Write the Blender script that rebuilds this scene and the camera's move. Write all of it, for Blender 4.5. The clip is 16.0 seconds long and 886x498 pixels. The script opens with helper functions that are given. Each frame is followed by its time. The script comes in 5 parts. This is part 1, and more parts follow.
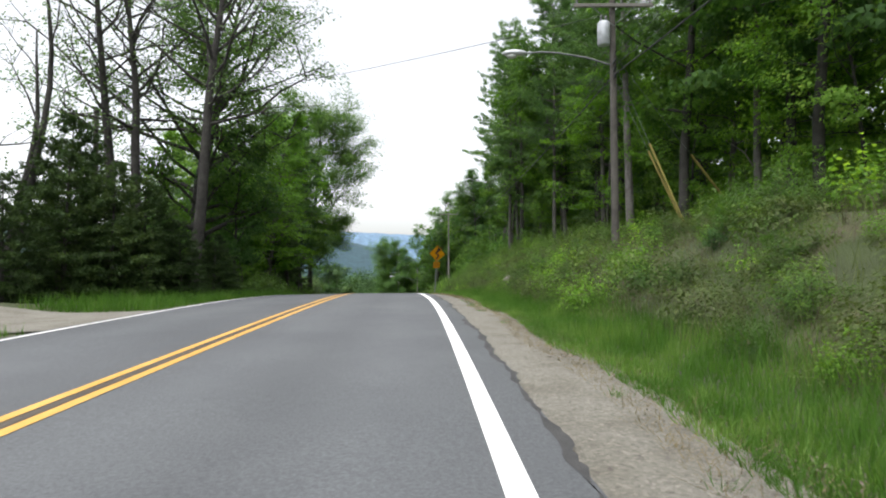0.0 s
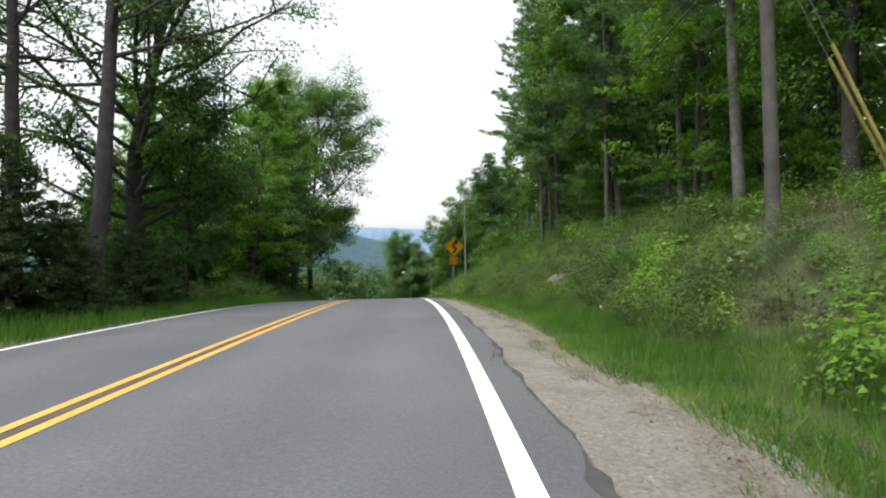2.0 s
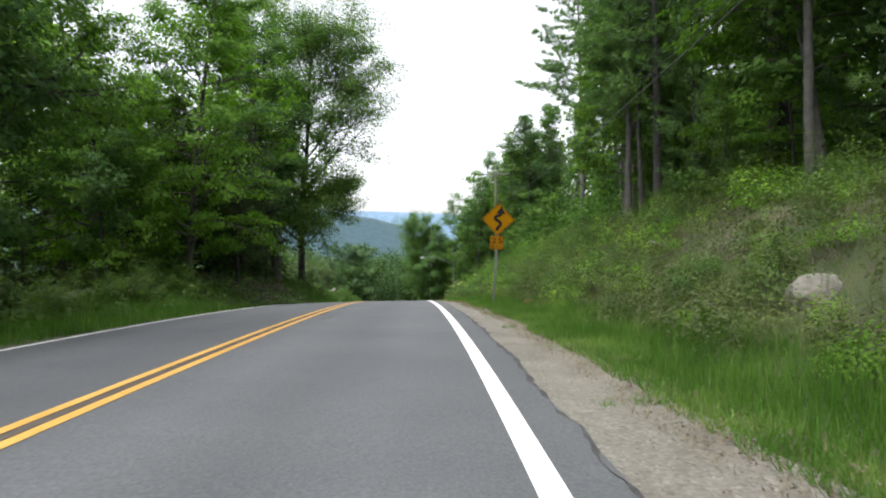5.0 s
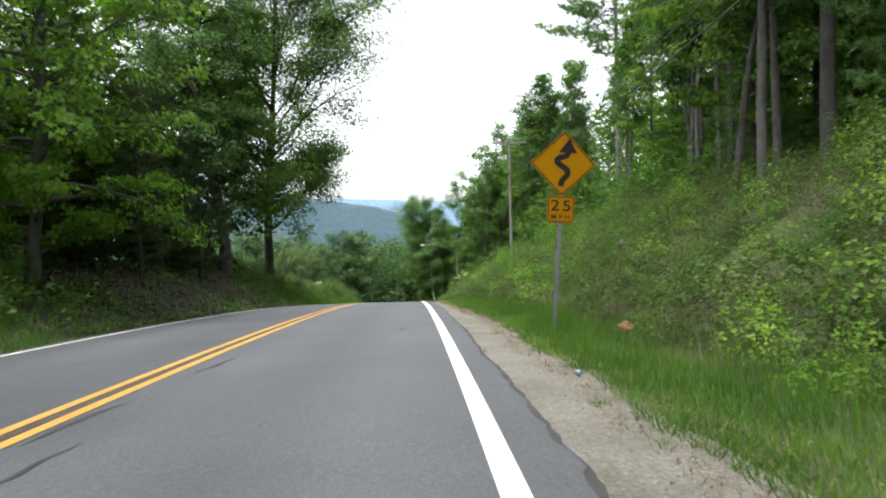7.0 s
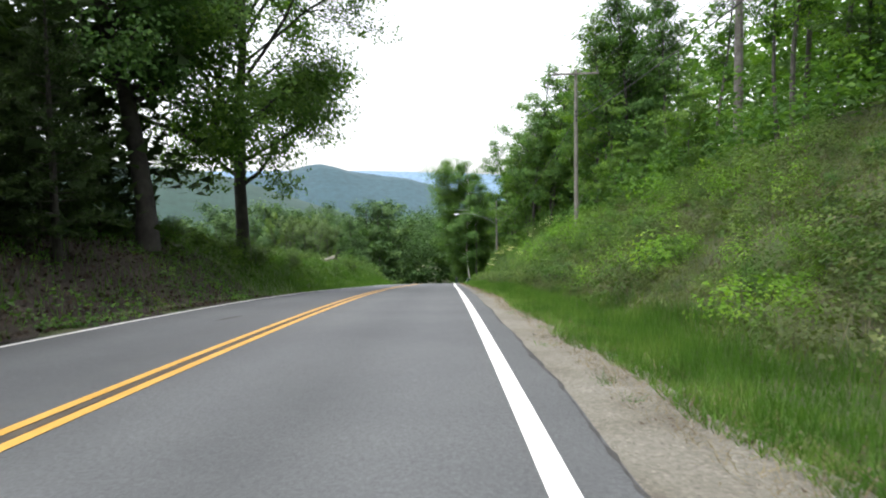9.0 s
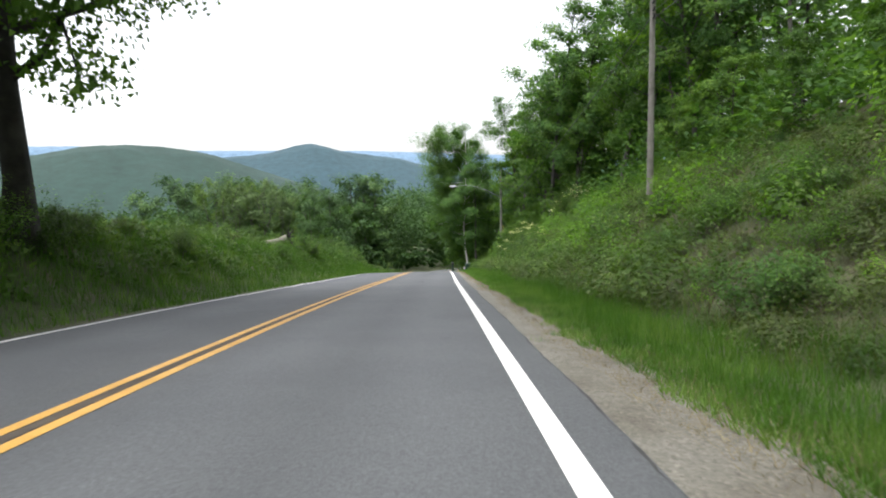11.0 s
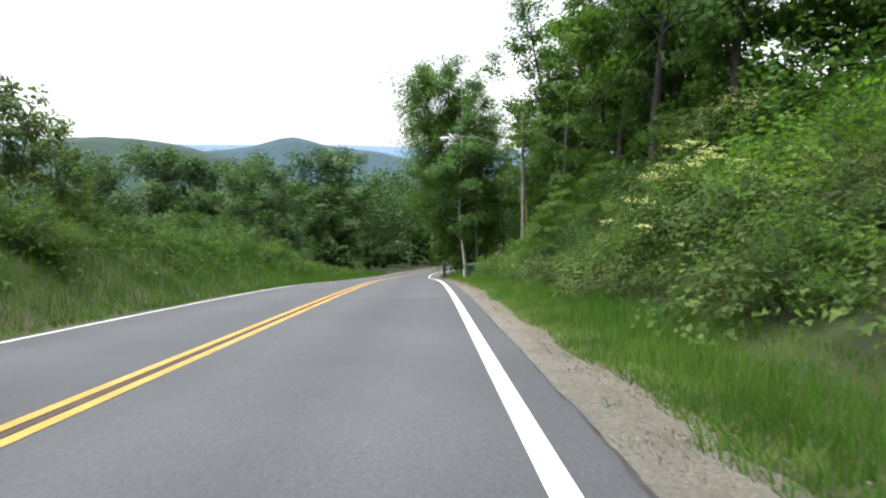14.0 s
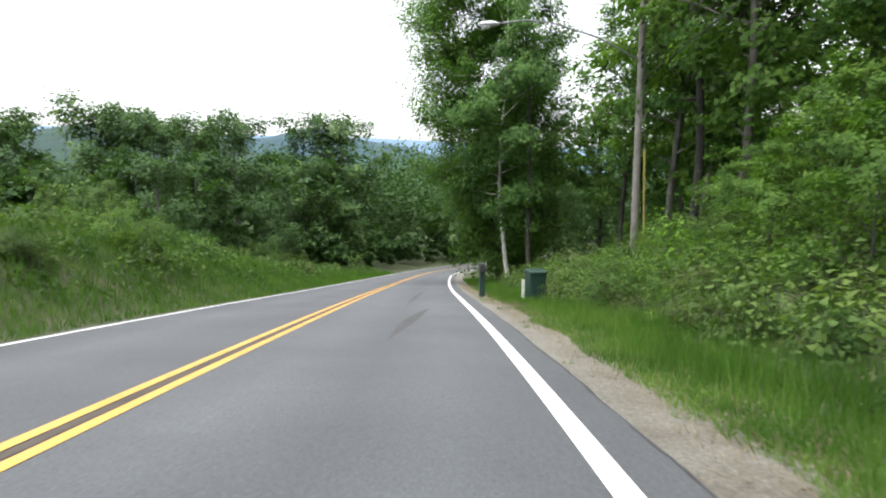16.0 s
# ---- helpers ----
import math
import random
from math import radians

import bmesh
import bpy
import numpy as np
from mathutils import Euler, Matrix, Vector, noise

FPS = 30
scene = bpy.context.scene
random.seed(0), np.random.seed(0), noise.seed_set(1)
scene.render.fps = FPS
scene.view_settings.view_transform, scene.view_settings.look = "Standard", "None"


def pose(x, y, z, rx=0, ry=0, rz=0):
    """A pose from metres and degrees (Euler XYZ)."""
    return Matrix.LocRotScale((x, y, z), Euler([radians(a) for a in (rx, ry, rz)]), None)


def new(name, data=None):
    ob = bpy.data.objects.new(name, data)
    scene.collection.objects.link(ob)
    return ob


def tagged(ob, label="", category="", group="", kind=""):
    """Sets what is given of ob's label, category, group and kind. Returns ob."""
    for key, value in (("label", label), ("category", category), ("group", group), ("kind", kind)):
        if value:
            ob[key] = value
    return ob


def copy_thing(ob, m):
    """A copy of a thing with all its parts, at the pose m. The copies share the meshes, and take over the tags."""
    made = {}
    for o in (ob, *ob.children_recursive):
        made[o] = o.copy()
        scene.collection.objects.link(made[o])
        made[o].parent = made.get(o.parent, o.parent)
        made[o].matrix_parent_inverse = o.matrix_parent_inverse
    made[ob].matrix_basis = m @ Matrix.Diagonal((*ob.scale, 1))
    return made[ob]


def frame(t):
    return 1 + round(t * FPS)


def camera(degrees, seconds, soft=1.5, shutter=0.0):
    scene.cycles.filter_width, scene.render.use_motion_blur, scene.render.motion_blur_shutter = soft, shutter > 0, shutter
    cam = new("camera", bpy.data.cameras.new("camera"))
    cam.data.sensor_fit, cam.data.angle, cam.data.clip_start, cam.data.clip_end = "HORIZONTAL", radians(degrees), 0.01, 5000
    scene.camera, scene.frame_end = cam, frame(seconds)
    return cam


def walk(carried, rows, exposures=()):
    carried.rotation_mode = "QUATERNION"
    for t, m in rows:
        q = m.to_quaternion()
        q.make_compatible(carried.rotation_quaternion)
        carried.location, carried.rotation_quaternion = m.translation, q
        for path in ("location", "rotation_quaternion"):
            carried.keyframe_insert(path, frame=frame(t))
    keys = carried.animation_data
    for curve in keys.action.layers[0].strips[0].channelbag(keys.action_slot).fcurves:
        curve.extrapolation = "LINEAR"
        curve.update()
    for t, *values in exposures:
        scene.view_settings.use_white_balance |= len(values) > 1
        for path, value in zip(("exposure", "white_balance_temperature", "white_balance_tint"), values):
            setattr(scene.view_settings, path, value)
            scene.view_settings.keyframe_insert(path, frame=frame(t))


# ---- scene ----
cam = camera(72.0, 16.0, soft=2.0, shutter=0.09)
# seconds, x, y, z, pitch, roll, yaw of the carried camera
ROWS = [
    (0, -0.194, 3.789, 1.226, 1.59, 0.38, -0.02),
    (0.5, -0.277, 5.922, 1.276, 1.70, 0.42, 0.75),
    (1, -0.369, 8.064, 1.309, 1.48, 0.95, 1.45),
    (1.5, -0.425, 10.222, 1.304, 1.29, 1.41, 1.44),
    (2, -0.481, 12.404, 1.333, 1.04, 1.30, 1.28),
    (2.5, -0.609, 14.619, 1.341, 0.84, 0.62, 1.72),
    (3, -0.761, 16.874, 1.335, 0.53, 0.39, 2.52),
    (3.5, -0.939, 19.176, 1.333, 0.19, 0.65, 3.03),
    (4, -1.081, 21.531, 1.314, -0.07, 1.01, 3.17),
    (6.5, -1.923, 34.298, 1.013, -1.01, 0.85, 3.27),
    (7, -2.162, 37.103, 0.914, -1.49, 1.42, 3.35),
    (7.5, -2.420, 40.014, 0.773, -2.08, 0.62, 3.70),
    (8, -2.753, 43.042, 0.633, -2.83, 0.95, 4.66),
    (8.5, -3.123, 46.195, 0.418, -3.15, 0.42, 5.47),
    (9, -3.539, 49.485, 0.203, -3.98, 1.14, 6.43),
    (9.5, -4.010, 52.919, -0.077, -4.12, 1.52, 6.87),
    (10, -4.475, 56.508, -0.376, -4.77, 1.94, 6.81),
    (12.5, -6.624, 77.037, -2.402, -6.14, -0.84, 3.87),
    (13, -7.142, 81.683, -2.980, -5.97, 0.40, 4.13),
    (13.5, -7.670, 86.513, -3.551, -6.14, 0.53, 4.52),
    (14, -8.157, 91.514, -4.144, -6.22, 0.91, 4.34),
    (14.5, -8.666, 96.654, -4.743, -6.09, -0.62, 4.36),
    (15, -9.241, 101.899, -5.345, -6.06, -0.40, 4.72),
    (15.5, -9.862, 107.213, -5.971, -6.38, -0.90, 5.16),
    (16, -10.568, 112.561, -6.662, -6.68, -0.24, 6.01),
]
walk(cam, [(t, pose(x, y, z, 90 + p, r, w)) for t, x, y, z, p, r, w in ROWS],
     exposures=[(0.0, 1.15), (3.5, 1.28), (5.5, 1.42), (7.0, 1.6), (8.2, 1.67), (9.0, 1.53), (10.0, 1.33), (12.5, 1.47), (14.0, 1.47), (15.5, 1.45), (16.0, 1.56)])

# ---- world and sun: bright overcast ----
SUN_UP, SUN_TURN = 74.0, 215.0
world = bpy.data.worlds.new("overcast_sky")
scene.world = world
world.use_nodes = True
wn = world.node_tree
sky = wn.nodes.new("ShaderNodeTexSky")
sky.sky_type, sky.sun_disc = "NISHITA", False
sky.sun_elevation, sky.sun_rotation = radians(SUN_UP), radians(SUN_TURN)
sky.air_density, sky.dust_density, sky.ozone_density = 1.0, 3.0, 1.0
hsv = wn.nodes.new("ShaderNodeHueSaturation")
hsv.inputs["Saturation"].default_value = 0.2
wn.links.new(sky.outputs[0], hsv.inputs["Color"])
wn.links.new(hsv.outputs[0], wn.nodes["Background"].inputs[0])
wn.nodes["Background"].inputs[1].default_value = 0.15
sun = new("sun", bpy.data.lights.new("sun", "SUN"))
sun.data.energy, sun.data.angle, sun.data.color = 1.35, radians(60), (1.0, 0.98, 0.95)
sun.matrix_world = pose(0, 0, 60, 90 - SUN_UP, 0, 180 - SUN_TURN)

# ---- materials ----


def node_material(name):
    m = bpy.data.materials.new(name)
    m.use_nodes = True
    return m, m.node_tree.nodes, m.node_tree.links, m.node_tree.nodes["Principled BSDF"]


def ramp_node(nodes, stops):
    r = nodes.new("ShaderNodeValToRGB")
    e = r.color_ramp.elements
    while len(e) < len(stops):
        e.new(0.5)
    for k, (at, col) in zip(e, stops):
        k.position, k.color = at, (*col, 1)
    return r


def noise_node(nodes, links, scale, detail=4.0, rough=0.6, coords="Object"):
    tc = nodes.new("ShaderNodeTexCoord")
    n = nodes.new("ShaderNodeTexNoise")
    n.inputs["Scale"].default_value, n.inputs["Detail"].default_value = scale, detail
    n.inputs["Roughness"].default_value = rough
    links.new(tc.outputs[coords], n.inputs["Vector"])
    return n


def mix_node(nodes, links, kind, fac, a, b):
    m = nodes.new("ShaderNodeMix")
    m.data_type, m.blend_type = "RGBA", kind
    for value, slot in ((fac, 0), (a, 6), (b, 7)):
        if isinstance(value, bpy.types.NodeSocket):
            links.new(value, m.inputs[slot])
        else:
            m.inputs[slot].default_value = value if slot == 0 else (*value, 1)
    return m.outputs[2]


def surface(name, stops, scale, fine=40.0, rough=0.9, bump=0.3, depth=0.01, metal=0.0, fine_mix=0.5):
    """Two scales of variation: a coloured large noise and a fine grey one laid over it, with relief."""
    m, n, l, b = node_material(name)
    big = noise_node(n, l, scale)
    r = ramp_node(n, stops)
    l.new(big.outputs[0], r.inputs[0])
    small = noise_node(n, l, fine, 6.0, 0.75)
    grey = ramp_node(n, [(0.3, (0.45, 0.45, 0.45)), (0.7, (1.0, 1.0, 1.0))])
    l.new(small.outputs[0], grey.inputs[0])
    l.new(mix_node(n, l, "MULTIPLY", fine_mix, r.outputs[0], grey.outputs[0]), b.inputs["Base Color"])
    b.inputs["Roughness"].default_value, b.inputs["Metallic"].default_value = rough, metal
    bp = n.new("ShaderNodeBump")
    bp.inputs["Strength"].default_value, bp.inputs["Distance"].default_value = bump, depth
    l.new(small.outputs[0], bp.inputs["Height"])
    l.new(bp.outputs[0], b.inputs["Normal"])
    return m


def leaf_material(name, dark, mid, light, translucent=0.35, gloss=0.55):
    """Leaves: colour varies leaf by leaf, plant by plant and in patches; part of the light comes through."""
    m, n, l, b = node_material(name)
    geo, info = n.new("ShaderNodeNewGeometry"), n.new("ShaderNodeObjectInfo")
    patch = noise_node(n, l, 1.1, 3.0, 0.6)
    stretch = n.new("ShaderNodeMapRange")
    stretch.inputs[1].default_value, stretch.inputs[2].default_value, stretch.inputs[3].default_value, stretch.inputs[4].default_value = 0.3, 0.7, 0.25, 0.9
    l.new(patch.outputs[0], stretch.inputs[0])
    add = n.new("ShaderNodeMath")
    add.operation = "MULTIPLY_ADD"
    l.new(geo.outputs["Random Per Island"], add.inputs[0])
    add.inputs[1].default_value = 0.18
    l.new(stretch.outputs[0], add.inputs[2])
    add2 = n.new("ShaderNodeMath")
    add2.operation = "MULTIPLY_ADD"
    l.new(info.outputs["Random"], add2.inputs[0])
    add2.inputs[1].default_value = 0.3
    l.new(add.outputs[0], add2.inputs[2])
    r = ramp_node(n, [(0.45, dark), (0.85, mid), (1.2, light)])
    r.color_ramp.elements[2].position = 1.0
    sub = n.new("ShaderNodeMath")
    sub.operation = "MULTIPLY"
    sub.inputs[1].default_value = 0.93
    l.new(add2.outputs[0], sub.inputs[0])
    l.new(sub.outputs[0], r.inputs[0])
    l.new(r.outputs[0], b.inputs["Base Color"])
    b.inputs["Roughness"].default_value = gloss
    b.inputs["Specular IOR Level"].default_value = 0.14
    tr = n.new("ShaderNodeBsdfTranslucent")
    l.new(mix_node(n, l, "MULTIPLY", 1.0, r.outputs[0], (1.2, 1.32, 0.55)), tr.inputs[0])
    mx = n.new("ShaderNodeMixShader")
    mx.inputs[0].default_value = translucent
    l.new(b.outputs[0], mx.inputs[1])
    l.new(tr.outputs[0], mx.inputs[2])
    l.new(mx.outputs[0], n["Material Output"].inputs[0])
    return m


def plain(name, col, rough=0.6, metal=0.0, var=0.25, scale=6.0):
    dark = tuple(c * (1 - var) for c in col)
    return surface(name, [(0.35, dark), (0.65, col)], scale, scale * 12, rough, 0.15, 0.002, metal, 0.3)




def asphalt_material():
    """Worn asphalt: pale stone chips in dark binder, lighter wheel tracks along the road, faint stains."""
    m, n, l, b = node_material("worn_asphalt")
    big = noise_node(n, l, 0.35, 4.0, 0.6)
    r = ramp_node(n, [(0.3, (0.068, 0.073, 0.08)), (0.7, (0.095, 0.101, 0.108))])
    l.new(big.outputs[0], r.inputs[0])
    chips = noise_node(n, l, 38.0, 6.0, 0.8)
    g = ramp_node(n, [(0.38, (0.56, 0.56, 0.56)), (0.52, (0.92, 0.92, 0.92)), (0.66, (1.38, 1.37, 1.36))])
    l.new(chips.outputs[0], g.inputs[0])
    col = mix_node(n, l, "MULTIPLY", 0.8, r.outputs[0], g.outputs[0])
    uv = n.new("ShaderNodeUVMap")
    sep = n.new("ShaderNodeSeparateXYZ")
    l.new(uv.outputs[0], sep.inputs[0])
    wear = ramp_node(n, [(0.0, (0.86, 0.86, 0.87)), (0.1, (0.9, 0.9, 0.9)), (0.2, (1.16, 1.16, 1.15)), (0.34, (0.92, 0.92, 0.93)), (0.46, (0.9, 0.9, 0.9)), (0.6, (1.22, 1.22, 1.21)), (0.72, (0.93, 0.93, 0.93)), (0.82, (1.2, 1.2, 1.19)), (0.95, (0.95, 0.95, 0.95))])
    l.new(sep.outputs[0], wear.inputs[0])
    l.new(mix_node(n, l, "MULTIPLY", 0.8, col, wear.outputs[0]), b.inputs["Base Color"])
    b.inputs["Roughness"].default_value = 0.8
    bp = n.new("ShaderNodeBump")
    bp.inputs["Strength"].default_value, bp.inputs["Distance"].default_value = 0.6, 0.006
    l.new(chips.outputs[0], bp.inputs["Height"])
    l.new(bp.outputs[0], b.inputs["Normal"])
    return m


def gravel_material():
    """Beige-grey gravel: sandy and stony patches, mottling, single pale and dark stones."""
    m, n, l, b = node_material("gravel_shoulder")
    big = noise_node(n, l, 1.3, 4.0, 0.6)
    r = ramp_node(n, [(0.3, (0.125, 0.115, 0.093)), (0.5, (0.17, 0.162, 0.137)), (0.72, (0.2, 0.193, 0.168))])
    l.new(big.outputs[0], r.inputs[0])
    mid = noise_node(n, l, 22.0, 6.0, 0.8)
    g = ramp_node(n, [(0.34, (0.68, 0.66, 0.63)), (0.5, (0.97, 0.97, 0.97)), (0.66, (1.14, 1.13, 1.11))])
    l.new(mid.outputs[0], g.inputs[0])
    col = mix_node(n, l, "MULTIPLY", 0.75, r.outputs[0], g.outputs[0])
    tc = n.new("ShaderNodeTexCoord")
    vo = n.new("ShaderNodeTexVoronoi")
    vo.inputs["Scale"].default_value = 42.0
    l.new(tc.outputs["Object"], vo.inputs["Vector"])
    s = ramp_node(n, [(0.0, (0.5, 0.48, 0.46)), (0.3, (0.85, 0.85, 0.84)), (0.7, (1.05, 1.05, 1.05)), (1.0, (1.6, 1.58, 1.55))])
    l.new(vo.outputs["Color"], s.inputs[0])
    l.new(mix_node(n, l, "MULTIPLY", 0.8, col, s.outputs[0]), b.inputs["Base Color"])
    b.inputs["Roughness"].default_value = 0.95
    bp = n.new("ShaderNodeBump")
    bp.inputs["Strength"].default_value, bp.inputs["Distance"].default_value = 0.9, 0.02
    l.new(mid.outputs[0], bp.inputs["Height"])
    l.new(bp.outputs[0], b.inputs["Normal"])
    return m


M_ASPHALT = asphalt_material()
M_PATCH = surface("tar_crack", [(0.3, (0.03, 0.03, 0.031)), (0.7, (0.068, 0.067, 0.066))], 3.0, 60.0, 0.9, 0.6, 0.008)
M_SKID = surface("tyre_rubber_mark", [(0.3, (0.05, 0.05, 0.052)), (0.7, (0.085, 0.086, 0.09))], 2.0, 60.0, 0.9, 0.4, 0.004)
M_WHITE = surface("white_road_paint", [(0.3, (0.62, 0.62, 0.6)), (0.7, (0.8, 0.8, 0.79))], 2.0, 70.0, 0.6, 0.4, 0.004, 0.0, 0.25)
M_YELLOW = surface("yellow_road_paint", [(0.3, (0.52, 0.285, 0.05)), (0.7, (0.66, 0.375, 0.085))], 2.0, 70.0, 0.6, 0.4, 0.004, 0.0, 0.3)
M_SAND = gravel_material()
M_SEAM = surface("dirty_seam", [(0.3, (0.06, 0.048, 0.038)), (0.7, (0.1, 0.085, 0.07))], 3.0, 60.0, 0.9, 0.5, 0.006)
M_STONE = surface("grey_stone", [(0.3, (0.13, 0.12, 0.1)), (0.7, (0.28, 0.26, 0.23))], 3.0, 30.0, 0.9, 0.7, 0.02)
M_PEBBLE = surface("pebbles", [(0.3, (0.1, 0.09, 0.078)), (0.7, (0.25, 0.232, 0.208))], 8.0, 60.0, 0.9, 0.4, 0.004)
M_EARTH = surface("earth_and_litter", [(0.3, (0.035, 0.045, 0.015)), (0.5, (0.05, 0.07, 0.02)), (0.72, (0.1, 0.085, 0.05))], 0.7, 18.0, 0.95, 0.8, 0.04)
M_BARK = surface("grey_brown_bark", [(0.3, (0.058, 0.054, 0.048)), (0.7, (0.145, 0.138, 0.125))], 2.5, 22.0, 0.95, 0.9, 0.03)
M_BARK_DARK = surface("dark_bark", [(0.3, (0.026, 0.024, 0.022)), (0.7, (0.072, 0.068, 0.06))], 2.5, 22.0, 0.95, 0.9, 0.03)
M_BARK_PALE = surface("pale_flaking_bark", [(0.3, (0.1, 0.088, 0.078)), (0.55, (0.19, 0.178, 0.165)), (0.75, (0.27, 0.26, 0.245))], 3.0, 18.0, 0.95, 0.9, 0.02)
M_BIRCH = surface("white_birch_bark", [(0.3, (0.18, 0.17, 0.16)), (0.5, (0.55, 0.53, 0.5)), (0.75, (0.68, 0.66, 0.62))], 3.0, 25.0, 0.8, 0.4, 0.01)
M_POLE_DARK = surface("dark_pole_wood", [(0.3, (0.055, 0.05, 0.044)), (0.7, (0.13, 0.12, 0.106))], 1.8, 30.0, 0.9, 0.6, 0.01)
M_POLE = surface("weathered_pole_wood", [(0.3, (0.14, 0.132, 0.118)), (0.7, (0.27, 0.257, 0.232))], 1.8, 30.0, 0.9, 0.6, 0.01)
M_METAL = plain("galvanised_steel", (0.2, 0.21, 0.215), 0.55, 0.6)
M_LAMP = plain("lamp_grey_paint", (0.62, 0.64, 0.66), 0.4, 0.2)
M_CAN = plain("transformer_grey", (0.6, 0.63, 0.67), 0.45, 0.1)
M_CABLE = plain("black_cable", (0.03, 0.03, 0.032), 0.6)
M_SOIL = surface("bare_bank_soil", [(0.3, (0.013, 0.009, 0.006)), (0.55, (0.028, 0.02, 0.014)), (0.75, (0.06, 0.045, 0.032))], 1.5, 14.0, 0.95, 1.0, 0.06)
M_GUARD = plain("yellow_plastic_guard", (0.33, 0.27, 0.07), 0.6)
M_SIGN = plain("sign_yellow", (0.31, 0.145, 0.002), 0.85, 0.0, 0.08, 2.0)
M_SIGN.node_tree.nodes["Principled BSDF"].inputs["Specular IOR Level"].default_value = 0.06
M_BLACK = plain("sign_black", (0.02, 0.018, 0.016), 0.5, 0.0, 0.2, 3.0)
M_BLACK.node_tree.nodes["Principled BSDF"].inputs["Specular IOR Level"].default_value = 0.06
M_BIN = plain("dark_green_plastic", (0.02, 0.055, 0.045), 0.45)
M_WHITEBOX = plain("white_plastic", (0.72, 0.72, 0.7), 0.5)

LEAF_MAPLE = leaf_material("maple_leaves", (0.045, 0.098, 0.02), (0.09, 0.175, 0.033), (0.15, 0.248, 0.048), 0.42)
LEAF_FRESH = leaf_material("fresh_maple_leaves", (0.075, 0.165, 0.022), (0.16, 0.3, 0.042), (0.26, 0.4, 0.066), 0.52)
LEAF_DARK = leaf_material("dark_leaves", (0.038, 0.088, 0.025), (0.076, 0.16, 0.04), (0.132, 0.235, 0.056), 0.44)
LEAF_LOCUST = leaf_material("thin_leaves", (0.06, 0.098, 0.04), (0.1, 0.155, 0.06), (0.15, 0.215, 0.085), 0.4)
LEAF_SHRUB = leaf_material("shrub_leaves", (0.036, 0.072, 0.02), (0.082, 0.142, 0.036), (0.142, 0.212, 0.056), 0.4)
LEAF_WEED = leaf_material("weed_leaves", (0.045, 0.066, 0.023), (0.098, 0.132, 0.045), (0.165, 0.195, 0.08), 0.36)
LEAF_PINE = leaf_material("pine_needles", (0.062, 0.118, 0.05), (0.115, 0.205, 0.08), (0.175, 0.28, 0.105), 0.42, 0.6)
LEAF_SPRUCE = leaf_material("spruce_needles", (0.024, 0.044, 0.016), (0.046, 0.08, 0.026), (0.078, 0.12, 0.038), 0.22, 0.6)
LEAF_GRASS = leaf_material("grass_blades", (0.042, 0.1, 0.016), (0.078, 0.172, 0.027), (0.14, 0.235, 0.052), 0.4, 0.5)
LEAF_DRY = leaf_material("dry_grass", (0.15, 0.12, 0.07), (0.22, 0.18, 0.11), (0.3, 0.26, 0.16), 0.2, 0.7)
LEAF_FLOWER = leaf_material("cream_blossom", (0.4, 0.44, 0.2), (0.66, 0.67, 0.42), (0.82, 0.82, 0.6), 0.35, 0.6)
LEAF_STRAW = leaf_material("muted_grass", (0.07, 0.1, 0.03), (0.12, 0.155, 0.055), (0.2, 0.2, 0.1), 0.35, 0.6)
# Leaf browns halved: the shade under the overhanging trees is put into them.
LEAF_LITTER_SHADED = leaf_material("shade_darkened_fallen_leaves", (0.016, 0.011, 0.007), (0.036, 0.025, 0.015), (0.075, 0.054, 0.032), 0.1, 0.8)
LEAF_FAR = leaf_material("far_leaves", (0.03, 0.066, 0.023), (0.062, 0.12, 0.036), (0.11, 0.182, 0.054), 0.3)
LEAF_DEAD = leaf_material("dead_stalks", (0.07, 0.055, 0.042), (0.13, 0.11, 0.085), (0.2, 0.18, 0.14), 0.15, 0.8)

# ---- mesh helpers ----


def mesh_of(name, verts, faces, material, smooth=False):
    """A mesh from arrays; the faces all have the same number of corners."""
    verts, faces = np.asarray(verts, np.float32), np.asarray(faces, np.int32)
    me = bpy.data.meshes.new(name)
    count, corners = faces.shape
    me.vertices.add(len(verts))
    me.vertices.foreach_set("co", verts.ravel())
    me.loops.add(count * corners)
    me.loops.foreach_set("vertex_index", faces.ravel())
    me.polygons.add(count)
    me.polygons.foreach_set("loop_start", np.arange(0, count * corners, corners, dtype=np.int32))
    if smooth:
        me.polygons.foreach_set("use_smooth", np.ones(count, bool))
    me.update(calc_edges=True)
    me.validate()
    me.materials.append(material)
    return me


def child(name, me, parent, label=""):
    ob = new(name, me)
    ob.parent = parent
    return tagged(ob, label)


def part(name, bm, material, parent, label="", smooth=False):
    me = bpy.data.meshes.new(name)
    if smooth:
        for f in bm.faces:
            f.smooth = True
    bm.to_mesh(me)
    bm.free()
    me.materials.append(material)
    return child(name, me, parent, label) if parent else tagged(new(name, me), label)


def box_bm(x0, x1, y0, y1, z0, z1, bevel=0.0):
    bm = bmesh.new()
    bmesh.ops.create_cube(bm, size=1.0, matrix=Matrix.Translation(((x0 + x1) / 2, (y0 + y1) / 2, (z0 + z1) / 2)) @ Matrix.Diagonal((x1 - x0, y1 - y0, z1 - z0, 1)))
    if bevel:
        bmesh.ops.bevel(bm, geom=bm.edges[:], offset=bevel, segments=2, affect="EDGES", profile=0.5)
    return bm


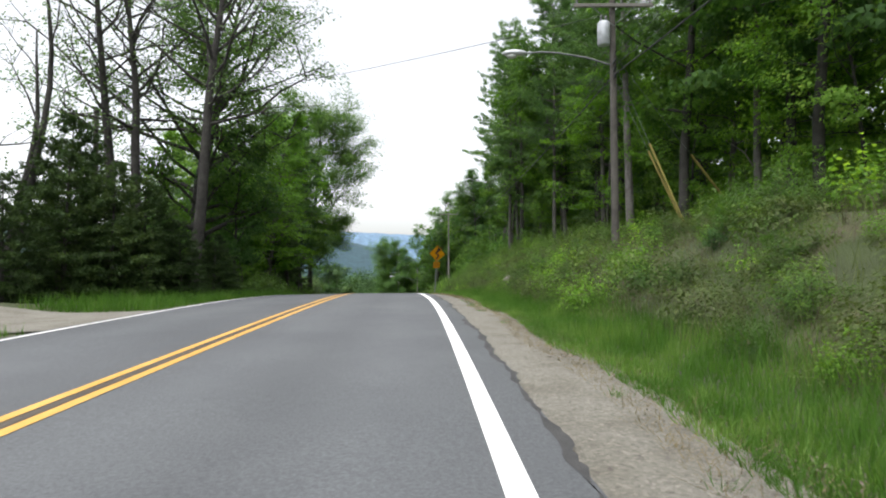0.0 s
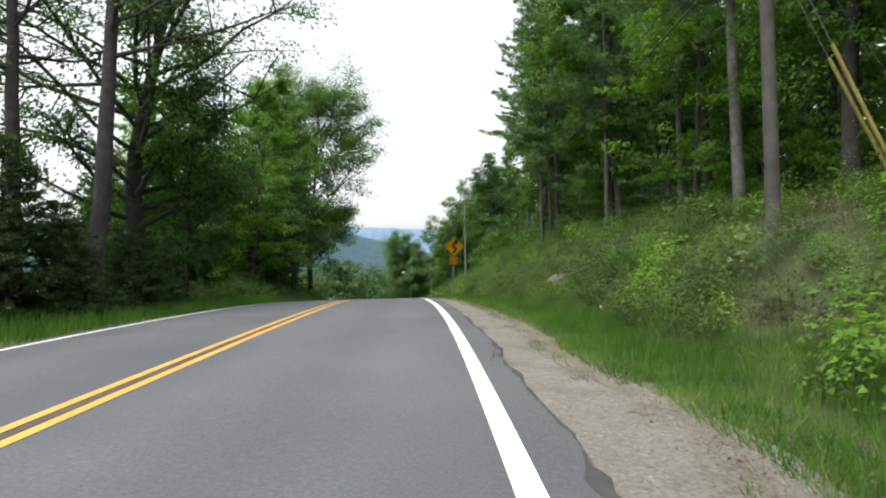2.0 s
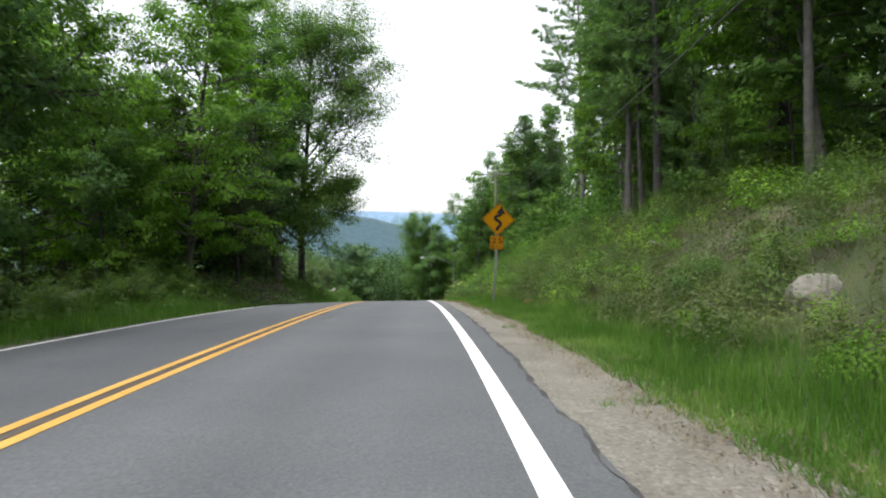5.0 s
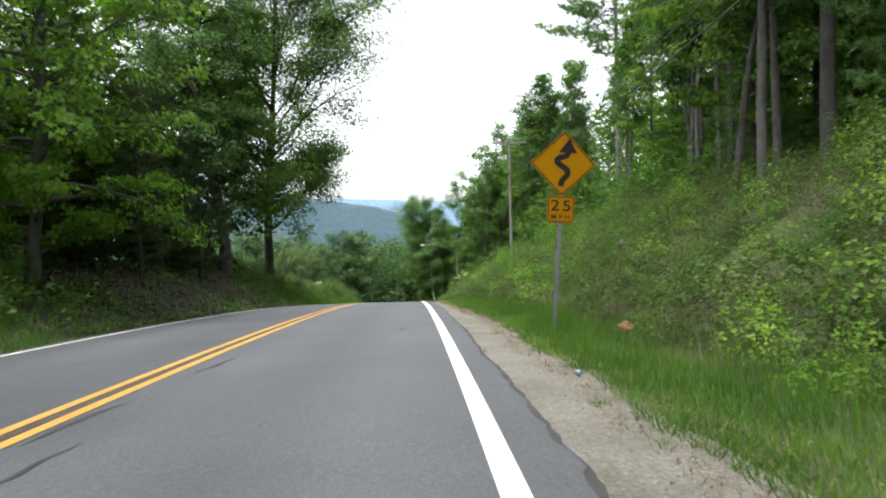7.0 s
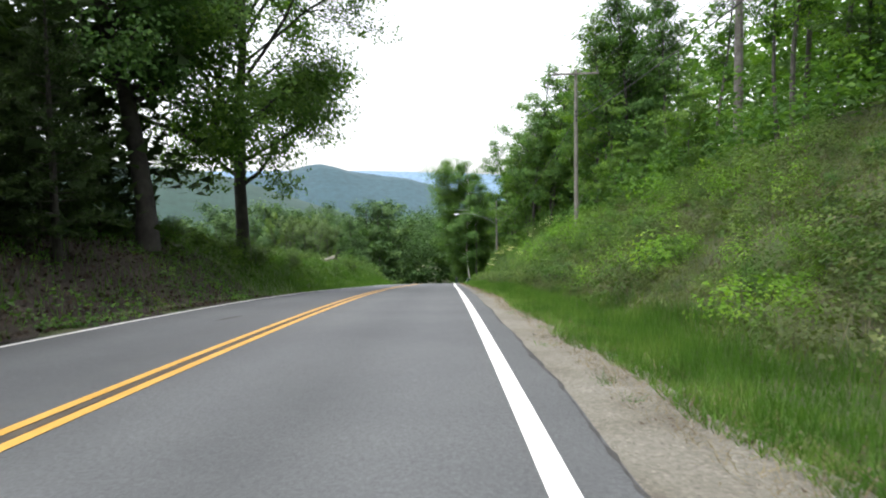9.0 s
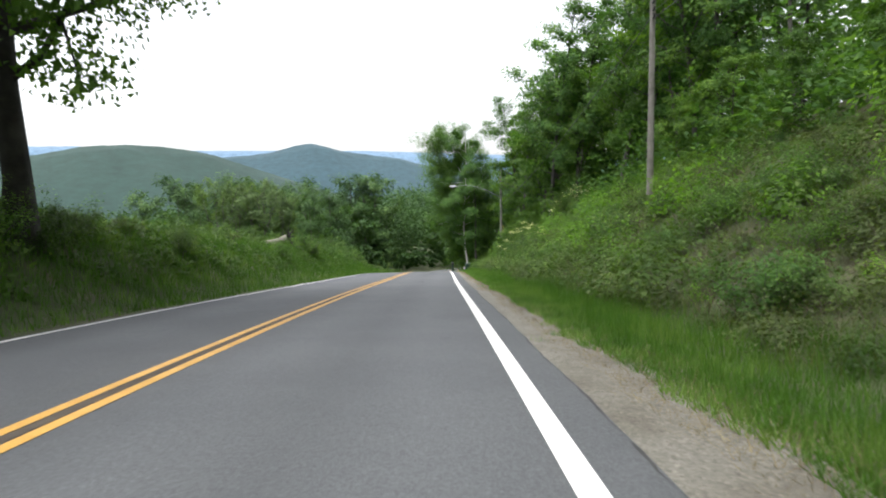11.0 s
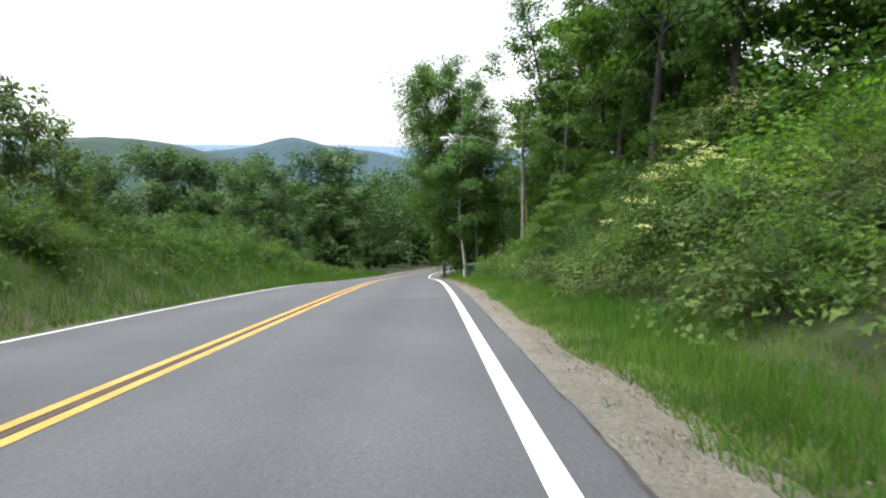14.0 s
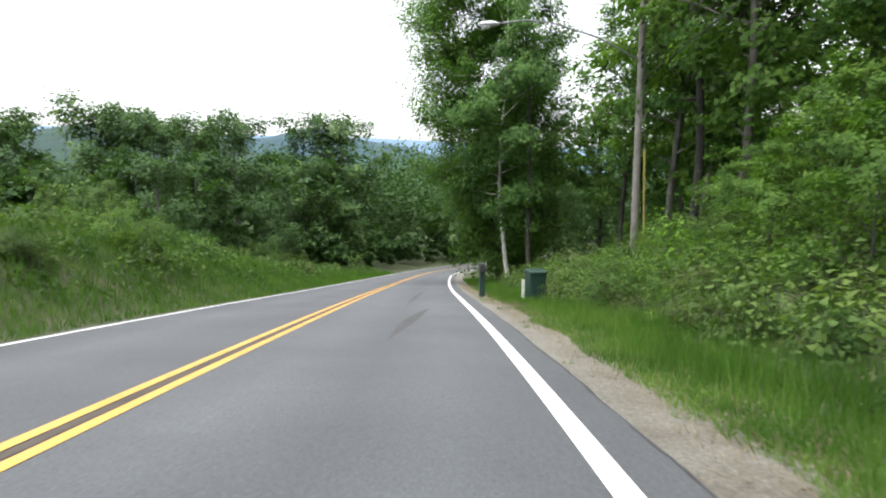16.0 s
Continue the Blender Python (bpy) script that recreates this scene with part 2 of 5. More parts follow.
class Tubes:
    """Tapered tubes along lines of points, gathered into one mesh."""

    def __init__(self):
        self.v, self.f, self.n = [], [], 0

    def add(self, pts, radii, sides=6):
        pts = np.asarray(pts, float)
        k = len(pts)
        tang = np.gradient(pts, axis=0)
        tang /= np.linalg.norm(tang, axis=1)[:, None] + 1e-9
        ref = np.array([1.0, 0.0, 0.0]) if abs(tang[0, 0]) < 0.8 else np.array([0.0, 1.0, 0.0])
        u = np.cross(tang, ref)
        u /= np.linalg.norm(u, axis=1)[:, None] + 1e-9
        w = np.cross(tang, u)
        a = np.linspace(0, 2 * np.pi, sides, endpoint=False)
        ring = u[:, None] * np.cos(a)[None, :, None] + w[:, None] * np.sin(a)[None, :, None]
        v = pts[:, None] + ring * np.asarray(radii, float)[:, None, None]
        i = np.arange(k - 1)[:, None] * sides
        j = np.arange(sides)[None]
        q = np.stack([i + j, i + (j + 1) % sides, i + sides + (j + 1) % sides, i + sides + j], -1).reshape(-1, 4) + self.n
        self.v.append(v.reshape(-1, 3))
        self.f.append(q)
        self.n += k * sides

    def mesh(self, name, material):
        return mesh_of(name, np.concatenate(self.v), np.concatenate(self.f), material, True)


def unit(v):
    return v / (np.linalg.norm(v, axis=-1, keepdims=True) + 1e-9)


def leaves(rng, at, size, lift=0.6, slim=0.55, along=None, tri=True, face=None):
    """One leaf or leaf spray a point, of three or four corners. lift: how far they face the sky."""
    n = len(at)
    nor = unit(rng.normal(size=(n, 3)) + np.array([0, 0, lift * 2.2])) if face is None else unit(rng.normal(size=(n, 3)) * 0.6 + face)
    d = rng.normal(size=(n, 3)) if along is None else along + 0.5 * rng.normal(size=(n, 3))
    d = unit(d - (d * nor).sum(1)[:, None] * nor)
    s = np.cross(nor, d)
    ln = (size * rng.uniform(0.6, 1.35, n))[:, None]
    droop = nor * ln * -0.12
    if tri:
        k = rng.uniform(-0.35, 0.35, n)[:, None]
        v = np.stack([at - d * ln * 0.55 + s * ln * k * 0.4, at + s * ln * slim * 0.6 + d * ln * (0.2 + k * 0.6), at - s * ln * slim * 0.5 + d * ln * (0.45 - k * 0.5) + droop], 1)
        return v.reshape(-1, 3), np.arange(n * 3).reshape(-1, 3)
    v = np.stack([at - d * ln * 0.5, at + s * ln * slim * 0.5 - d * ln * 0.02, at + d * ln * 0.5 + droop, at - s * ln * slim * 0.5 + d * ln * 0.1], 1)
    return v.reshape(-1, 3), np.arange(n * 4).reshape(-1, 4)


def needles(rng, at, along, length, width, count):
    """Tufts of slim blades round the ends of twigs: one triangle a blade."""
    n = len(at)
    a = np.repeat(at, count, 0)
    d = unit(np.repeat(unit(along), count, 0) * 0.75 + rng.normal(size=(n * count, 3)) * 0.55 + np.array([0, 0, 0.1]))
    s = unit(np.cross(d, rng.normal(size=(n * count, 3))))
    ln = (length * rng.uniform(0.6, 1.2, n * count))[:, None]
    base = a + rng.normal(size=a.shape) * 0.05
    v = np.stack([base - s * width / 2, base + s * width / 2, base + d * ln], 1)
    return v.reshape(-1, 3), np.arange(n * count * 3).reshape(-1, 3)


def bend(rng, p, d, length, n, wobble, up=0.0):
    pts = [np.array(p, float)]
    d = np.array(d, float)
    for k in range(n):
        d = unit(d + rng.normal(size=3) * wobble + np.array([0, 0, up]))
        pts.append(pts[-1] + d * length / n)
    return np.array(pts)


# ---- kinds of plants, each built at the origin ----


def clump(rng, n, size):
    """Points filling a ball, denser towards its skin: a spray of leaves."""
    return unit(rng.normal(size=(n, 3))) * (rng.random(n) ** 0.45)[:, None] * size


def broadleaf(seed, h, base, radius, limbs, count, leaf, bark, foliage, label, trunk=0.16, stems=1, spread=0.55, tilt=40.0, flat=0.55, top=0.35, lean=(0, 0), twigs=4, low=0.55):
    """A broad-leaved tree: trunk (or several), limbs, twigs and a crown of leaf clumps with gaps."""
    rng = np.random.default_rng(seed)
    tree = tagged(new("tree"), label, "tree")
    wood, twig, ends = Tubes(), Tubes(), []
    for s in range(stems):
        a0 = rng.uniform(0, 6.28) + s * 6.28 / stems
        d0 = np.array([lean[0], lean[1], 1.0]) + (np.array([np.cos(a0), np.sin(a0), 0]) * rng.uniform(0.12, 0.3) if stems > 1 else 0)
        hs = h * (1 if s == 0 else rng.uniform(0.75, 0.98))
        tr = bend(rng, (0.12 * np.cos(a0) * (stems > 1), 0.12 * np.sin(a0) * (stems > 1), -0.4), d0, hs * 0.95, 10, 0.06, 0.06)
        rt = trunk / math.sqrt(stems) ** 0.7
        rad = rt * np.linspace(1.0, 0.12, 11) ** 0.9
        rad[0] *= 1.35
        wood.add(tr, rad, 7)
        m = max(3, limbs // stems)
        for k in range(m):
            f = base + (0.97 - base) * (k + rng.uniform(0, 0.8)) / m
            p = np.array([np.interp(f * 10, range(11), tr[:, c]) for c in range(3)])
            g = (f - base) / (1 - base)
            prof = (low + (1.3 - low) * min(1, g / 0.3)) * (1 if g < 0.35 else 1 - (1 - top) * (g - 0.35) / 0.65)
            ln = radius * prof * rng.uniform(0.65, 1.1) * (0.75 if stems > 1 else 1)
            a = k * 2.4 + rng.uniform(-0.5, 0.5) + s
            e = radians(tilt * (0.5 + 0.9 * g) + rng.uniform(-12, 12))
            d = np.array([np.cos(a) * np.cos(e), np.sin(a) * np.cos(e), np.sin(e)])
            lb = bend(rng, p, d, ln, 5, 0.16, 0.03)
            r0 = max(0.018, rt * 0.42 * (1 - 0.7 * f))
            twig.add(lb, np.linspace(r0, r0 * 0.2, 6), 4)
            for q in range(twigs):
                j = rng.integers(2, 5)
                td = unit(lb[j] - lb[j - 1]) + rng.normal(size=3) * 0.6 + np.array([0, 0, 0.1])
                tw = bend(rng, lb[j], unit(td), ln * rng.uniform(0.2, 0.45), 2, 0.2)
                twig.add(tw, np.linspace(r0 * 0.4, r0 * 0.12, 3), 3)
                ends += [tw[-1], tw[-2], (tw[1] + tw[2]) / 2]
            ends += [lb[-1], lb[-2], lb[-3], lb[-4]]
    child("trunk", wood.mesh("trunk", bark), tree)
    tagged(child("branchwork", twig.mesh("branchwork", bark), tree), kind="stuff")
    ends = np.array(ends)
    pick = rng.integers(0, len(ends), count)
    off = clump(rng, count, 1.5) * np.array([spread, spread, spread * flat]) * rng.uniform(0.6, 1.15, len(ends))[pick][:, None]
    out = unit(ends[pick] - np.array([0, 0, h * 0.5]))
    side = ends[pick] + off - tr[5]
    v, f = leaves(rng, ends[pick] + off, leaf, 1.05, 0.85, out, True, unit(side * np.array([1, 1, 0.3])) * 1.1 + unit(off) * 0.6 + np.array([0, 0, 1.2]))
    child("crown", mesh_of("crown", v, f, foliage), tree)
    return tree


def conifer(seed, h, base, radius, step, per, tufts, bark, foliage, label, trunk=0.17, droop=-0.1, blade=0.2, width=0.03, blades=10, shape=0.9, gap=0.15, lump=0.0):
    """A conifer: straight trunk, whorls of branches and needle tufts along them."""
    rng = np.random.default_rng(seed)
    tree = tagged(new("conifer"), label, "tree")
    wood, twig = Tubes(), Tubes()
    tr = bend(rng, (0, 0, -0.4), (0, 0, 1), h + 0.3, 8, 0.012, 0.05)
    wood.add(tr, trunk * np.linspace(1.1, 0.08, 9), 8)
    at, along = [], []
    z = base * h
    while z < h * 0.985:
        g = (z - base * h) / (h * (1 - base))
        for k in range(per):
            if rng.random() < gap:
                continue
            ln = radius * ((1 - g) ** shape * 0.9 + 0.1) * rng.uniform(0.6, 1.12) * (1 + lump * math.sin(z * 1.7 + k))
            if g < 0.12:
                ln *= 0.6 + 3 * g
            a = rng.uniform(0, 6.28)
            p = np.array([np.interp(z, tr[:, 2], tr[:, 0]), np.interp(z, tr[:, 2], tr[:, 1]), z])
            d = np.array([np.cos(a), np.sin(a), droop + 0.5 * g])
            b = bend(rng, p, unit(d), ln, 5, 0.07, 0.035)
            twig.add(b[[0, 2, 5]], np.linspace(max(0.012, trunk * 0.2 * (1 - g)), 0.006, 3), 3)
            m = max(3, int(tufts * ln))
            f = rng.uniform(0.25, 1.0, m) ** 0.8 * 5
            c = np.stack([np.interp(f, range(6), b[:, q]) for q in range(3)], 1)
            side = unit(np.cross(b[-1] - b[0], [0, 0, 1]))
            o = rng.normal(size=m) * 0.16 * ln * (1.15 - f / 5) + rng.normal(size=m) * 0.1
            c += side * o[:, None] + rng.normal(size=(m, 3)) * np.array([0.06, 0.06, 0.07])
            at.append(c)
            along.append(unit(b[-1] - b[0]) + side * np.sign(o)[:, None] * 0.7)
        z += step * rng.uniform(0.7, 1.3)
    child("trunk", wood.mesh("trunk", bark), tree)
    tagged(child("branchwork", twig.mesh("branchwork", bark), tree), kind="stuff")
    v, f = needles(rng, np.concatenate(at), np.concatenate(along), blade, width, blades)
    child("crown", mesh_of("crown", v, f, foliage), tree)
    return tree


def shrub(seed, h, radius, stems, count, leaf, foliage, label, name="shrub", tri=True):
    """A bush: stems from one root and clumps of leaves round their ends."""
    rng = np.random.default_rng(seed)
    bush = tagged(new(name), label, "shrub")
    wood, ends = Tubes(), []
    for k in range(stems):
        a, e = rng.uniform(0, 6.28), rng.uniform(0.5, 1.45)
        d = np.array([np.cos(a) * np.cos(e), np.sin(a) * np.cos(e), np.sin(e)])
        ln = (h * np.sin(e) + radius * np.cos(e)) * rng.uniform(0.7, 1.05)
        st = bend(rng, (0, 0, -0.1), d, ln, 5, 0.14, 0.02)
        wood.add(st[[0, 2, 5]], np.linspace(0.016, 0.004, 3), 3)
        ends += [st[-1], st[-1], st[-2], st[-3], st[-3] * 0.8]
        for q in range(2):
            tw = bend(rng, st[3], unit(st[4] - st[3] + rng.normal(size=3) * 0.7), ln * 0.35, 3, 0.15)
            wood.add(tw[[0, 3]], np.linspace(0.008, 0.003, 2), 3)
            ends += [tw[-1], tw[-2]]
    child("branchwork", wood.mesh("branchwork", M_BARK), bush)
    ends = np.array(ends)
    ends[:, 2] = np.maximum(ends[:, 2], 0.08)
    pick = rng.integers(0, len(ends), count)
    at = ends[pick] + clump(rng, count, 1.5) * np.array([0.2, 0.2, 0.14]) * h * 0.75
    at[:, 2] = np.maximum(at[:, 2], 0.03)
    out = unit(at - np.array([0, 0, h * 0.3]))
    v, f = leaves(rng, at, leaf, 0.55, 0.75, out, tri, out * 1.1 + np.array([0, 0, 1.0]))
    child("foliage", mesh_of("foliage", v, f, foliage), bush)
    return bush

# ---- plan: the right-hand white line and the road's height along y ----
KNOT_Y = [0.0, 23.47, 46.94, 70.41, 93.88, 117.35, 140.82, 164.29, 188.0, 212.0, 236.0]
KNOT_X = [0.388, -0.582, -2.723, -5.307, -7.78, -10.18, -13.1, -15.4, -16.8, -14.8, -8.0]
KNOT_Z = [0.001, 0.146, -0.79, -2.822, -5.56, -8.447, -11.928, -15.332, -18.6, -21.5, -23.8]
LANE = 3.364


def spline_through(ky, kv):
    ky, kv = np.array(ky), np.array(kv)
    n, h = len(ky), np.diff(ky)
    a, b = np.eye(n), np.zeros(n)
    for i in range(1, n - 1):
        a[i, i - 1:i + 2] = h[i - 1], 2 * (h[i - 1] + h[i]), h[i]
        b[i] = 6 * ((kv[i + 1] - kv[i]) / h[i] - (kv[i] - kv[i - 1]) / h[i - 1])
    m = np.linalg.solve(a, b)
    s0 = (kv[1] - kv[0]) / h[0] - h[0] * m[1] / 6
    s1 = (kv[-1] - kv[-2]) / h[-1] + h[-1] * m[-2] / 6

    def at(q):
        q = np.asarray(q, float)
        c = np.clip(q, ky[0], ky[-1])
        i = np.clip(np.searchsorted(ky, c) - 1, 0, n - 2)
        u, w = (ky[i + 1] - c) / h[i], (c - ky[i]) / h[i]
        v = u * kv[i] + w * kv[i + 1] + ((u ** 3 - u) * m[i] + (w ** 3 - w) * m[i + 1]) * h[i] ** 2 / 6
        over = np.minimum(np.maximum(q - ky[-1], 0), 60)
        return v + np.minimum(q - ky[0], 0) * s0 + s1 * over * (1 - over / 120)
    return at


line_x, line_z = spline_through(KNOT_Y, KNOT_X), spline_through(KNOT_Y, KNOT_Z)


def road_point(y, lat, lift=0.0):
    """The place beside the white line at y: lat metres to its right (minus: left), on the road's crowned surface."""
    y = np.asarray(y, float)
    s = line_x(y + 0.5) - line_x(y - 0.5)
    nx = 1 / np.sqrt(1 + s * s)
    crown = np.interp(lat, [-2 * LANE - 1, -2 * LANE, -LANE, 0, 1], [-0.05, -0.008, 0.03, 0.0, -0.02])
    return np.stack(np.broadcast_arrays(line_x(y) + lat * nx, y - lat * s * nx, line_z(y) + crown + lift), -1)


R_LAT = [-3.0, -0.5, 0.3, 0.5, 1.2, 2.2, 3.0, 4.5, 6.0, 8.0, 10.0, 13.0, 18.0, 30.0, 60.0, 200.0, 3000.0]
R_UP = [-0.2, -0.2, -0.12, -0.08, -0.072, -0.12, -0.13, 0.45, 1.5, 2.8, 4.0, 5.4, 7.2, 11.0, 17.0, 30.0, 60.0]
L_LAT = [-0.5, 0.0, 0.25, 1.0, 2.0, 3.0, 4.0, 6.0, 10.0, 20.0, 60.0, 200.0, 3000.0]
L_FLAT = [-0.2, -0.12, -0.05, -0.08, -0.1, -0.08, 0.0, 0.1, -0.2, -1.5, -7.0, -16.0, -30.0]
L_BANK = [-0.2, -0.12, -0.05, -0.02, 0.6, 1.4, 1.95, 2.3, 2.2, 1.2, -4.0, -12.0, -28.0]


def ground_z(x, y):
    """Height of the ground sheet."""
    x, y = np.asarray(x, float), np.asarray(y, float)
    yc = np.clip(y, -70, 300)
    s = line_x(yc + 0.5) - line_x(yc - 0.5)
    nx = 1 / np.sqrt(1 + s * s)
    lat = (x - line_x(yc)) * nx
    yc = np.clip(y + np.clip(lat, -25, 25) * s * nx, -70, 300)
    bank = np.interp(y, [-60, 0, 20, 60, 90, 120, 134, 146, 170, 400], [0.6, 0.85, 1.0, 0.95, 1.1, 0.95, 0.7, 0.2, 0.1, 0.0])
    r = np.interp(lat, R_LAT, R_UP)
    r = np.where(r > 0, r * bank, r)
    outer = np.interp(y, [0, 30, 50, 70, 100, 125, 150], [0.12, 0.2, 0.7, 1.05, 1.0, 0.8, 0.5])
    knee = np.interp(y, [0, 30, 50], [1.75, 1.9, 2.6])
    r = np.where(r > knee, knee + (r - knee) * outer, r)
    side = -(lat + 2 * LANE)
    cut = np.interp(y, [40, 56, 66, 130, 150, 175], [0, 0.8, 1, 1, 0.5, 0.1])
    lf = np.interp(side, L_LAT, L_FLAT) * (1 - cut) + np.interp(side, L_LAT, L_BANK) * cut
    fall = np.interp(y, [300, 700, 4000], [0, -12, -20])
    rough = 0.12 * np.sin(x * 0.9 + 1.3 * np.sin(y * 0.31)) * np.sin(y * 0.7 + 0.8 * np.sin(x * 0.4))
    wild = np.clip(np.maximum((lat - 3) / 4, (side - 2) / 4), 0, 1)
    return line_z(yc) + np.where(lat > -LANE, r, lf) + fall + rough * wild


def graded(parts):
    return np.unique(np.concatenate([np.arange(a, b, s) for a, b, s in parts]))


def sheet(name, xs_of, ys, zfun, material):
    yy = np.repeat(np.asarray(ys)[:, None], len(xs_of(ys[0])), 1)
    xx = np.stack([xs_of(y) for y in ys])
    v = np.stack([xx, yy, zfun(xx, yy)], -1).reshape(-1, 3)
    a, b = yy.shape
    i = np.arange((a - 1) * b).reshape(a - 1, b)[:, :-1].ravel()
    return mesh_of(name, v, np.stack([i, i + 1, i + b + 1, i + b], 1), material, True)


ys = graded([(-70, 260, 1.0), (260, 400, 8), (400, 1000, 40), (1000, 4200, 200)])
lats = graded([(-2500, -300, 150), (-300, -60, 12), (-60, -20, 2.5), (-20, 20, 0.4), (20, 60, 2.5), (60, 300, 12), (300, 2500, 150)])
ground = tagged(new("ground", sheet("ground", lambda y: lats + float(line_x(min(max(y, -70), 300))), ys, ground_z, M_EARTH)), "earth ground with leaf litter and low growth", "ground", kind="structure")


def ribbon(name, y0, y1, step, lat_a, lat_b, lift, material, label, category, kind="structure", parent=None, cols=2):
    """A strip along the road between two offsets, each a number or a function of y."""
    y = np.arange(y0, y1 + step * 0.5, step)
    la = lat_a(y) if callable(lat_a) else np.full(len(y), lat_a)
    lb = lat_b(y) if callable(lat_b) else np.full(len(y), lat_b)
    v = np.stack([road_point(y, la + (lb - la) * k / (cols - 1), lift) for k in range(cols)], 1).reshape(-1, 3)
    i = (np.arange(len(y) - 1)[:, None] * cols + np.arange(cols - 1)[None]).ravel()
    me = mesh_of(name, v, np.stack([i, i + 1, i + cols + 1, i + cols], 1), material, True)
    uv = me.uv_layers.new(name="across")
    idx = np.empty(len(me.loops), np.int32)
    me.loops.foreach_get("vertex_index", idx)
    uv.data.foreach_set("uv", np.stack([(idx % cols) / (cols - 1), (idx // cols) * step], 1).astype(np.float32).ravel())
    ob = new(name, me)
    if parent:
        ob.parent = parent
        return tagged(ob, label)
    return tagged(ob, label, category, kind=kind)


def wavy(base, amp, seed, scale=0.5):
    def at(y):
        return base + amp * np.array([noise.noise((q * scale, seed, 0.3)) + 0.5 * noise.noise((q * scale * 3.1, seed, 7.3)) for q in y])
    return at


def verge_from(y):
    """Where the grass begins beside the gravel."""
    return np.interp(y, [0, 12, 25, 45, 60, 75, 100, 150], [1.45, 1.45, 1.45, 1.35, 1.2, 1.1, 1.1, 1.12]) + wavy(0, 0.2, 2.2, 0.45)(y) + wavy(0, 0.09, 12.2, 2.3)(y)


edge_big, edge_fine = wavy(0.43, 0.08, 3.1, 0.6), wavy(0.0, 0.035, 5.1, 2.6)


def edge_r(y):
    return 0.43 + (edge_big(y) - 0.43 + edge_fine(y)) * np.interp(y, [30, 60], [1, 0.45])



edge_l = wavy(-2 * LANE - 0.22, 0.06, 9.1, 0.5)
road = ribbon("road", -70, 285, 0.5, edge_l, edge_r, 0.0, M_ASPHALT, "worn grey asphalt two-lane road going downhill", "road", cols=13)
shoulder = ribbon("gravel_shoulder", -70, 285, 0.5, 0.2, lambda y: verge_from(y) + 0.1, -0.035, M_SAND, "sandy gravel shoulder beside the asphalt", "shoulder", cols=6)
ribbon("edge_line", -70, 285, 0.5, -0.08, 0.08, 0.005, M_WHITE, "solid white painted edge line", "road marking")
ribbon("edge_line", -70, 285, 0.5, -2 * LANE - 0.06, -2 * LANE + 0.06, 0.005, M_WHITE, "solid white painted edge line", "road marking")
for s in (-1, 1):
    ribbon("centre_line", -70, 285, 0.5, -LANE + s * 0.12 - 0.055, -LANE + s * 0.12 + 0.055, 0.005, M_YELLOW, "one of two solid yellow centre lines", "road marking")

ribbon("centre_seam", -70, 285, 0.5, -LANE - 0.045, -LANE + 0.045, 0.004, M_SEAM, "dirty brown gap between the yellow lines", "", parent=road)
crack_wide, crack_lump = wavy(0.022, 0.04, 8.8, 0.7), wavy(0.0, 0.04, 18.8, 3.3)


def crack_side(s):
    ragged = wavy(0, 0.025, 40 + s, 6.0)
    return lambda y: edge_r(y) - 0.02 + s * np.clip(crack_wide(y) + crack_lump(y), 0.008, 0.065) * np.interp(y, [0, 28, 55, 70], [1, 1, 0.6, 0.35]) + ragged(y) * np.interp(y, [28, 60], [1, 0.4])


ribbon("edge_crack", -5, 175, 0.1, crack_side(-1), crack_side(1), 0.004, M_PATCH, "broken dark asphalt edge", "", parent=road)
# cracks that run out from the broken edge, and loose crumbs of asphalt beside it
for k, (y0, y1, lat0, slant, w) in enumerate(((19.2, 20.4, 0.2, 0.16, 0.014), (22.6, 23.4, 0.58, -0.15, 0.016), (25.0, 25.6, 0.3, 0.3, 0.014), (25.6, 26.4, 0.5, 0.1, 0.02), (44.6, 45.6, 0.3, 0.18, 0.014))):
    ribbon("edge_crack", y0, y1, 0.08, (lambda y, a=lat0, b=slant, c=y0, e=w, f=y1, g=k: a + b * (y - c) - e * np.sin(np.clip((y - c) / (f - c), 0, 1) * 3.14) + wavy(0, 0.05, 80 + g, 2.8)(y)),
           (lambda y, a=lat0, b=slant, c=y0, e=w, f=y1, g=k: a + b * (y - c) + e * np.sin(np.clip((y - c) / (f - c), 0, 1) * 3.14) + wavy(0, 0.05, 80 + g, 2.8)(y)), 0.005, M_PATCH, "dark crack at the asphalt edge", "", parent=road)
for k, (y0, y1, lat0, slant, w) in enumerate(((43.9, 45.3, -2.98, 0.1, 0.03), (41.2, 42.6, -3.12, 0.06, 0.035), (39.9, 41.3, -2.88, 0.12, 0.025), (48.55, 48.85, -0.74, 0.0, 0.09), (60.8, 62.0, -4.9, 0.1, 0.08), (88.9, 89.5, -1.34, -0.08, 0.03), (89.7, 90.6, -1.42, -0.14, 0.03), (90.5, 91.9, -1.55, 0.16, 0.028), (89.7, 91.0, -3.08, 0.12, 0.03))):
    ribbon("road_patch", y0, y1, 0.1, (lambda y, a=lat0, b=slant, c=y0, e=w, f=y1, g=k: a + b * (y - c) - e * np.sin(np.clip((y - c) / (f - c), 0, 1) * 3.14) + wavy(0, 0.05, 60 + g, 2.2)(y)),
           (lambda y, a=lat0, b=slant, c=y0, e=w, f=y1, g=k: a + b * (y - c) + e * np.sin(np.clip((y - c) / (f - c), 0, 1) * 3.14) + wavy(0, 0.05, 60 + g, 2.2)(y)), 0.004, M_PATCH, "dark crack in the asphalt", "", parent=road)
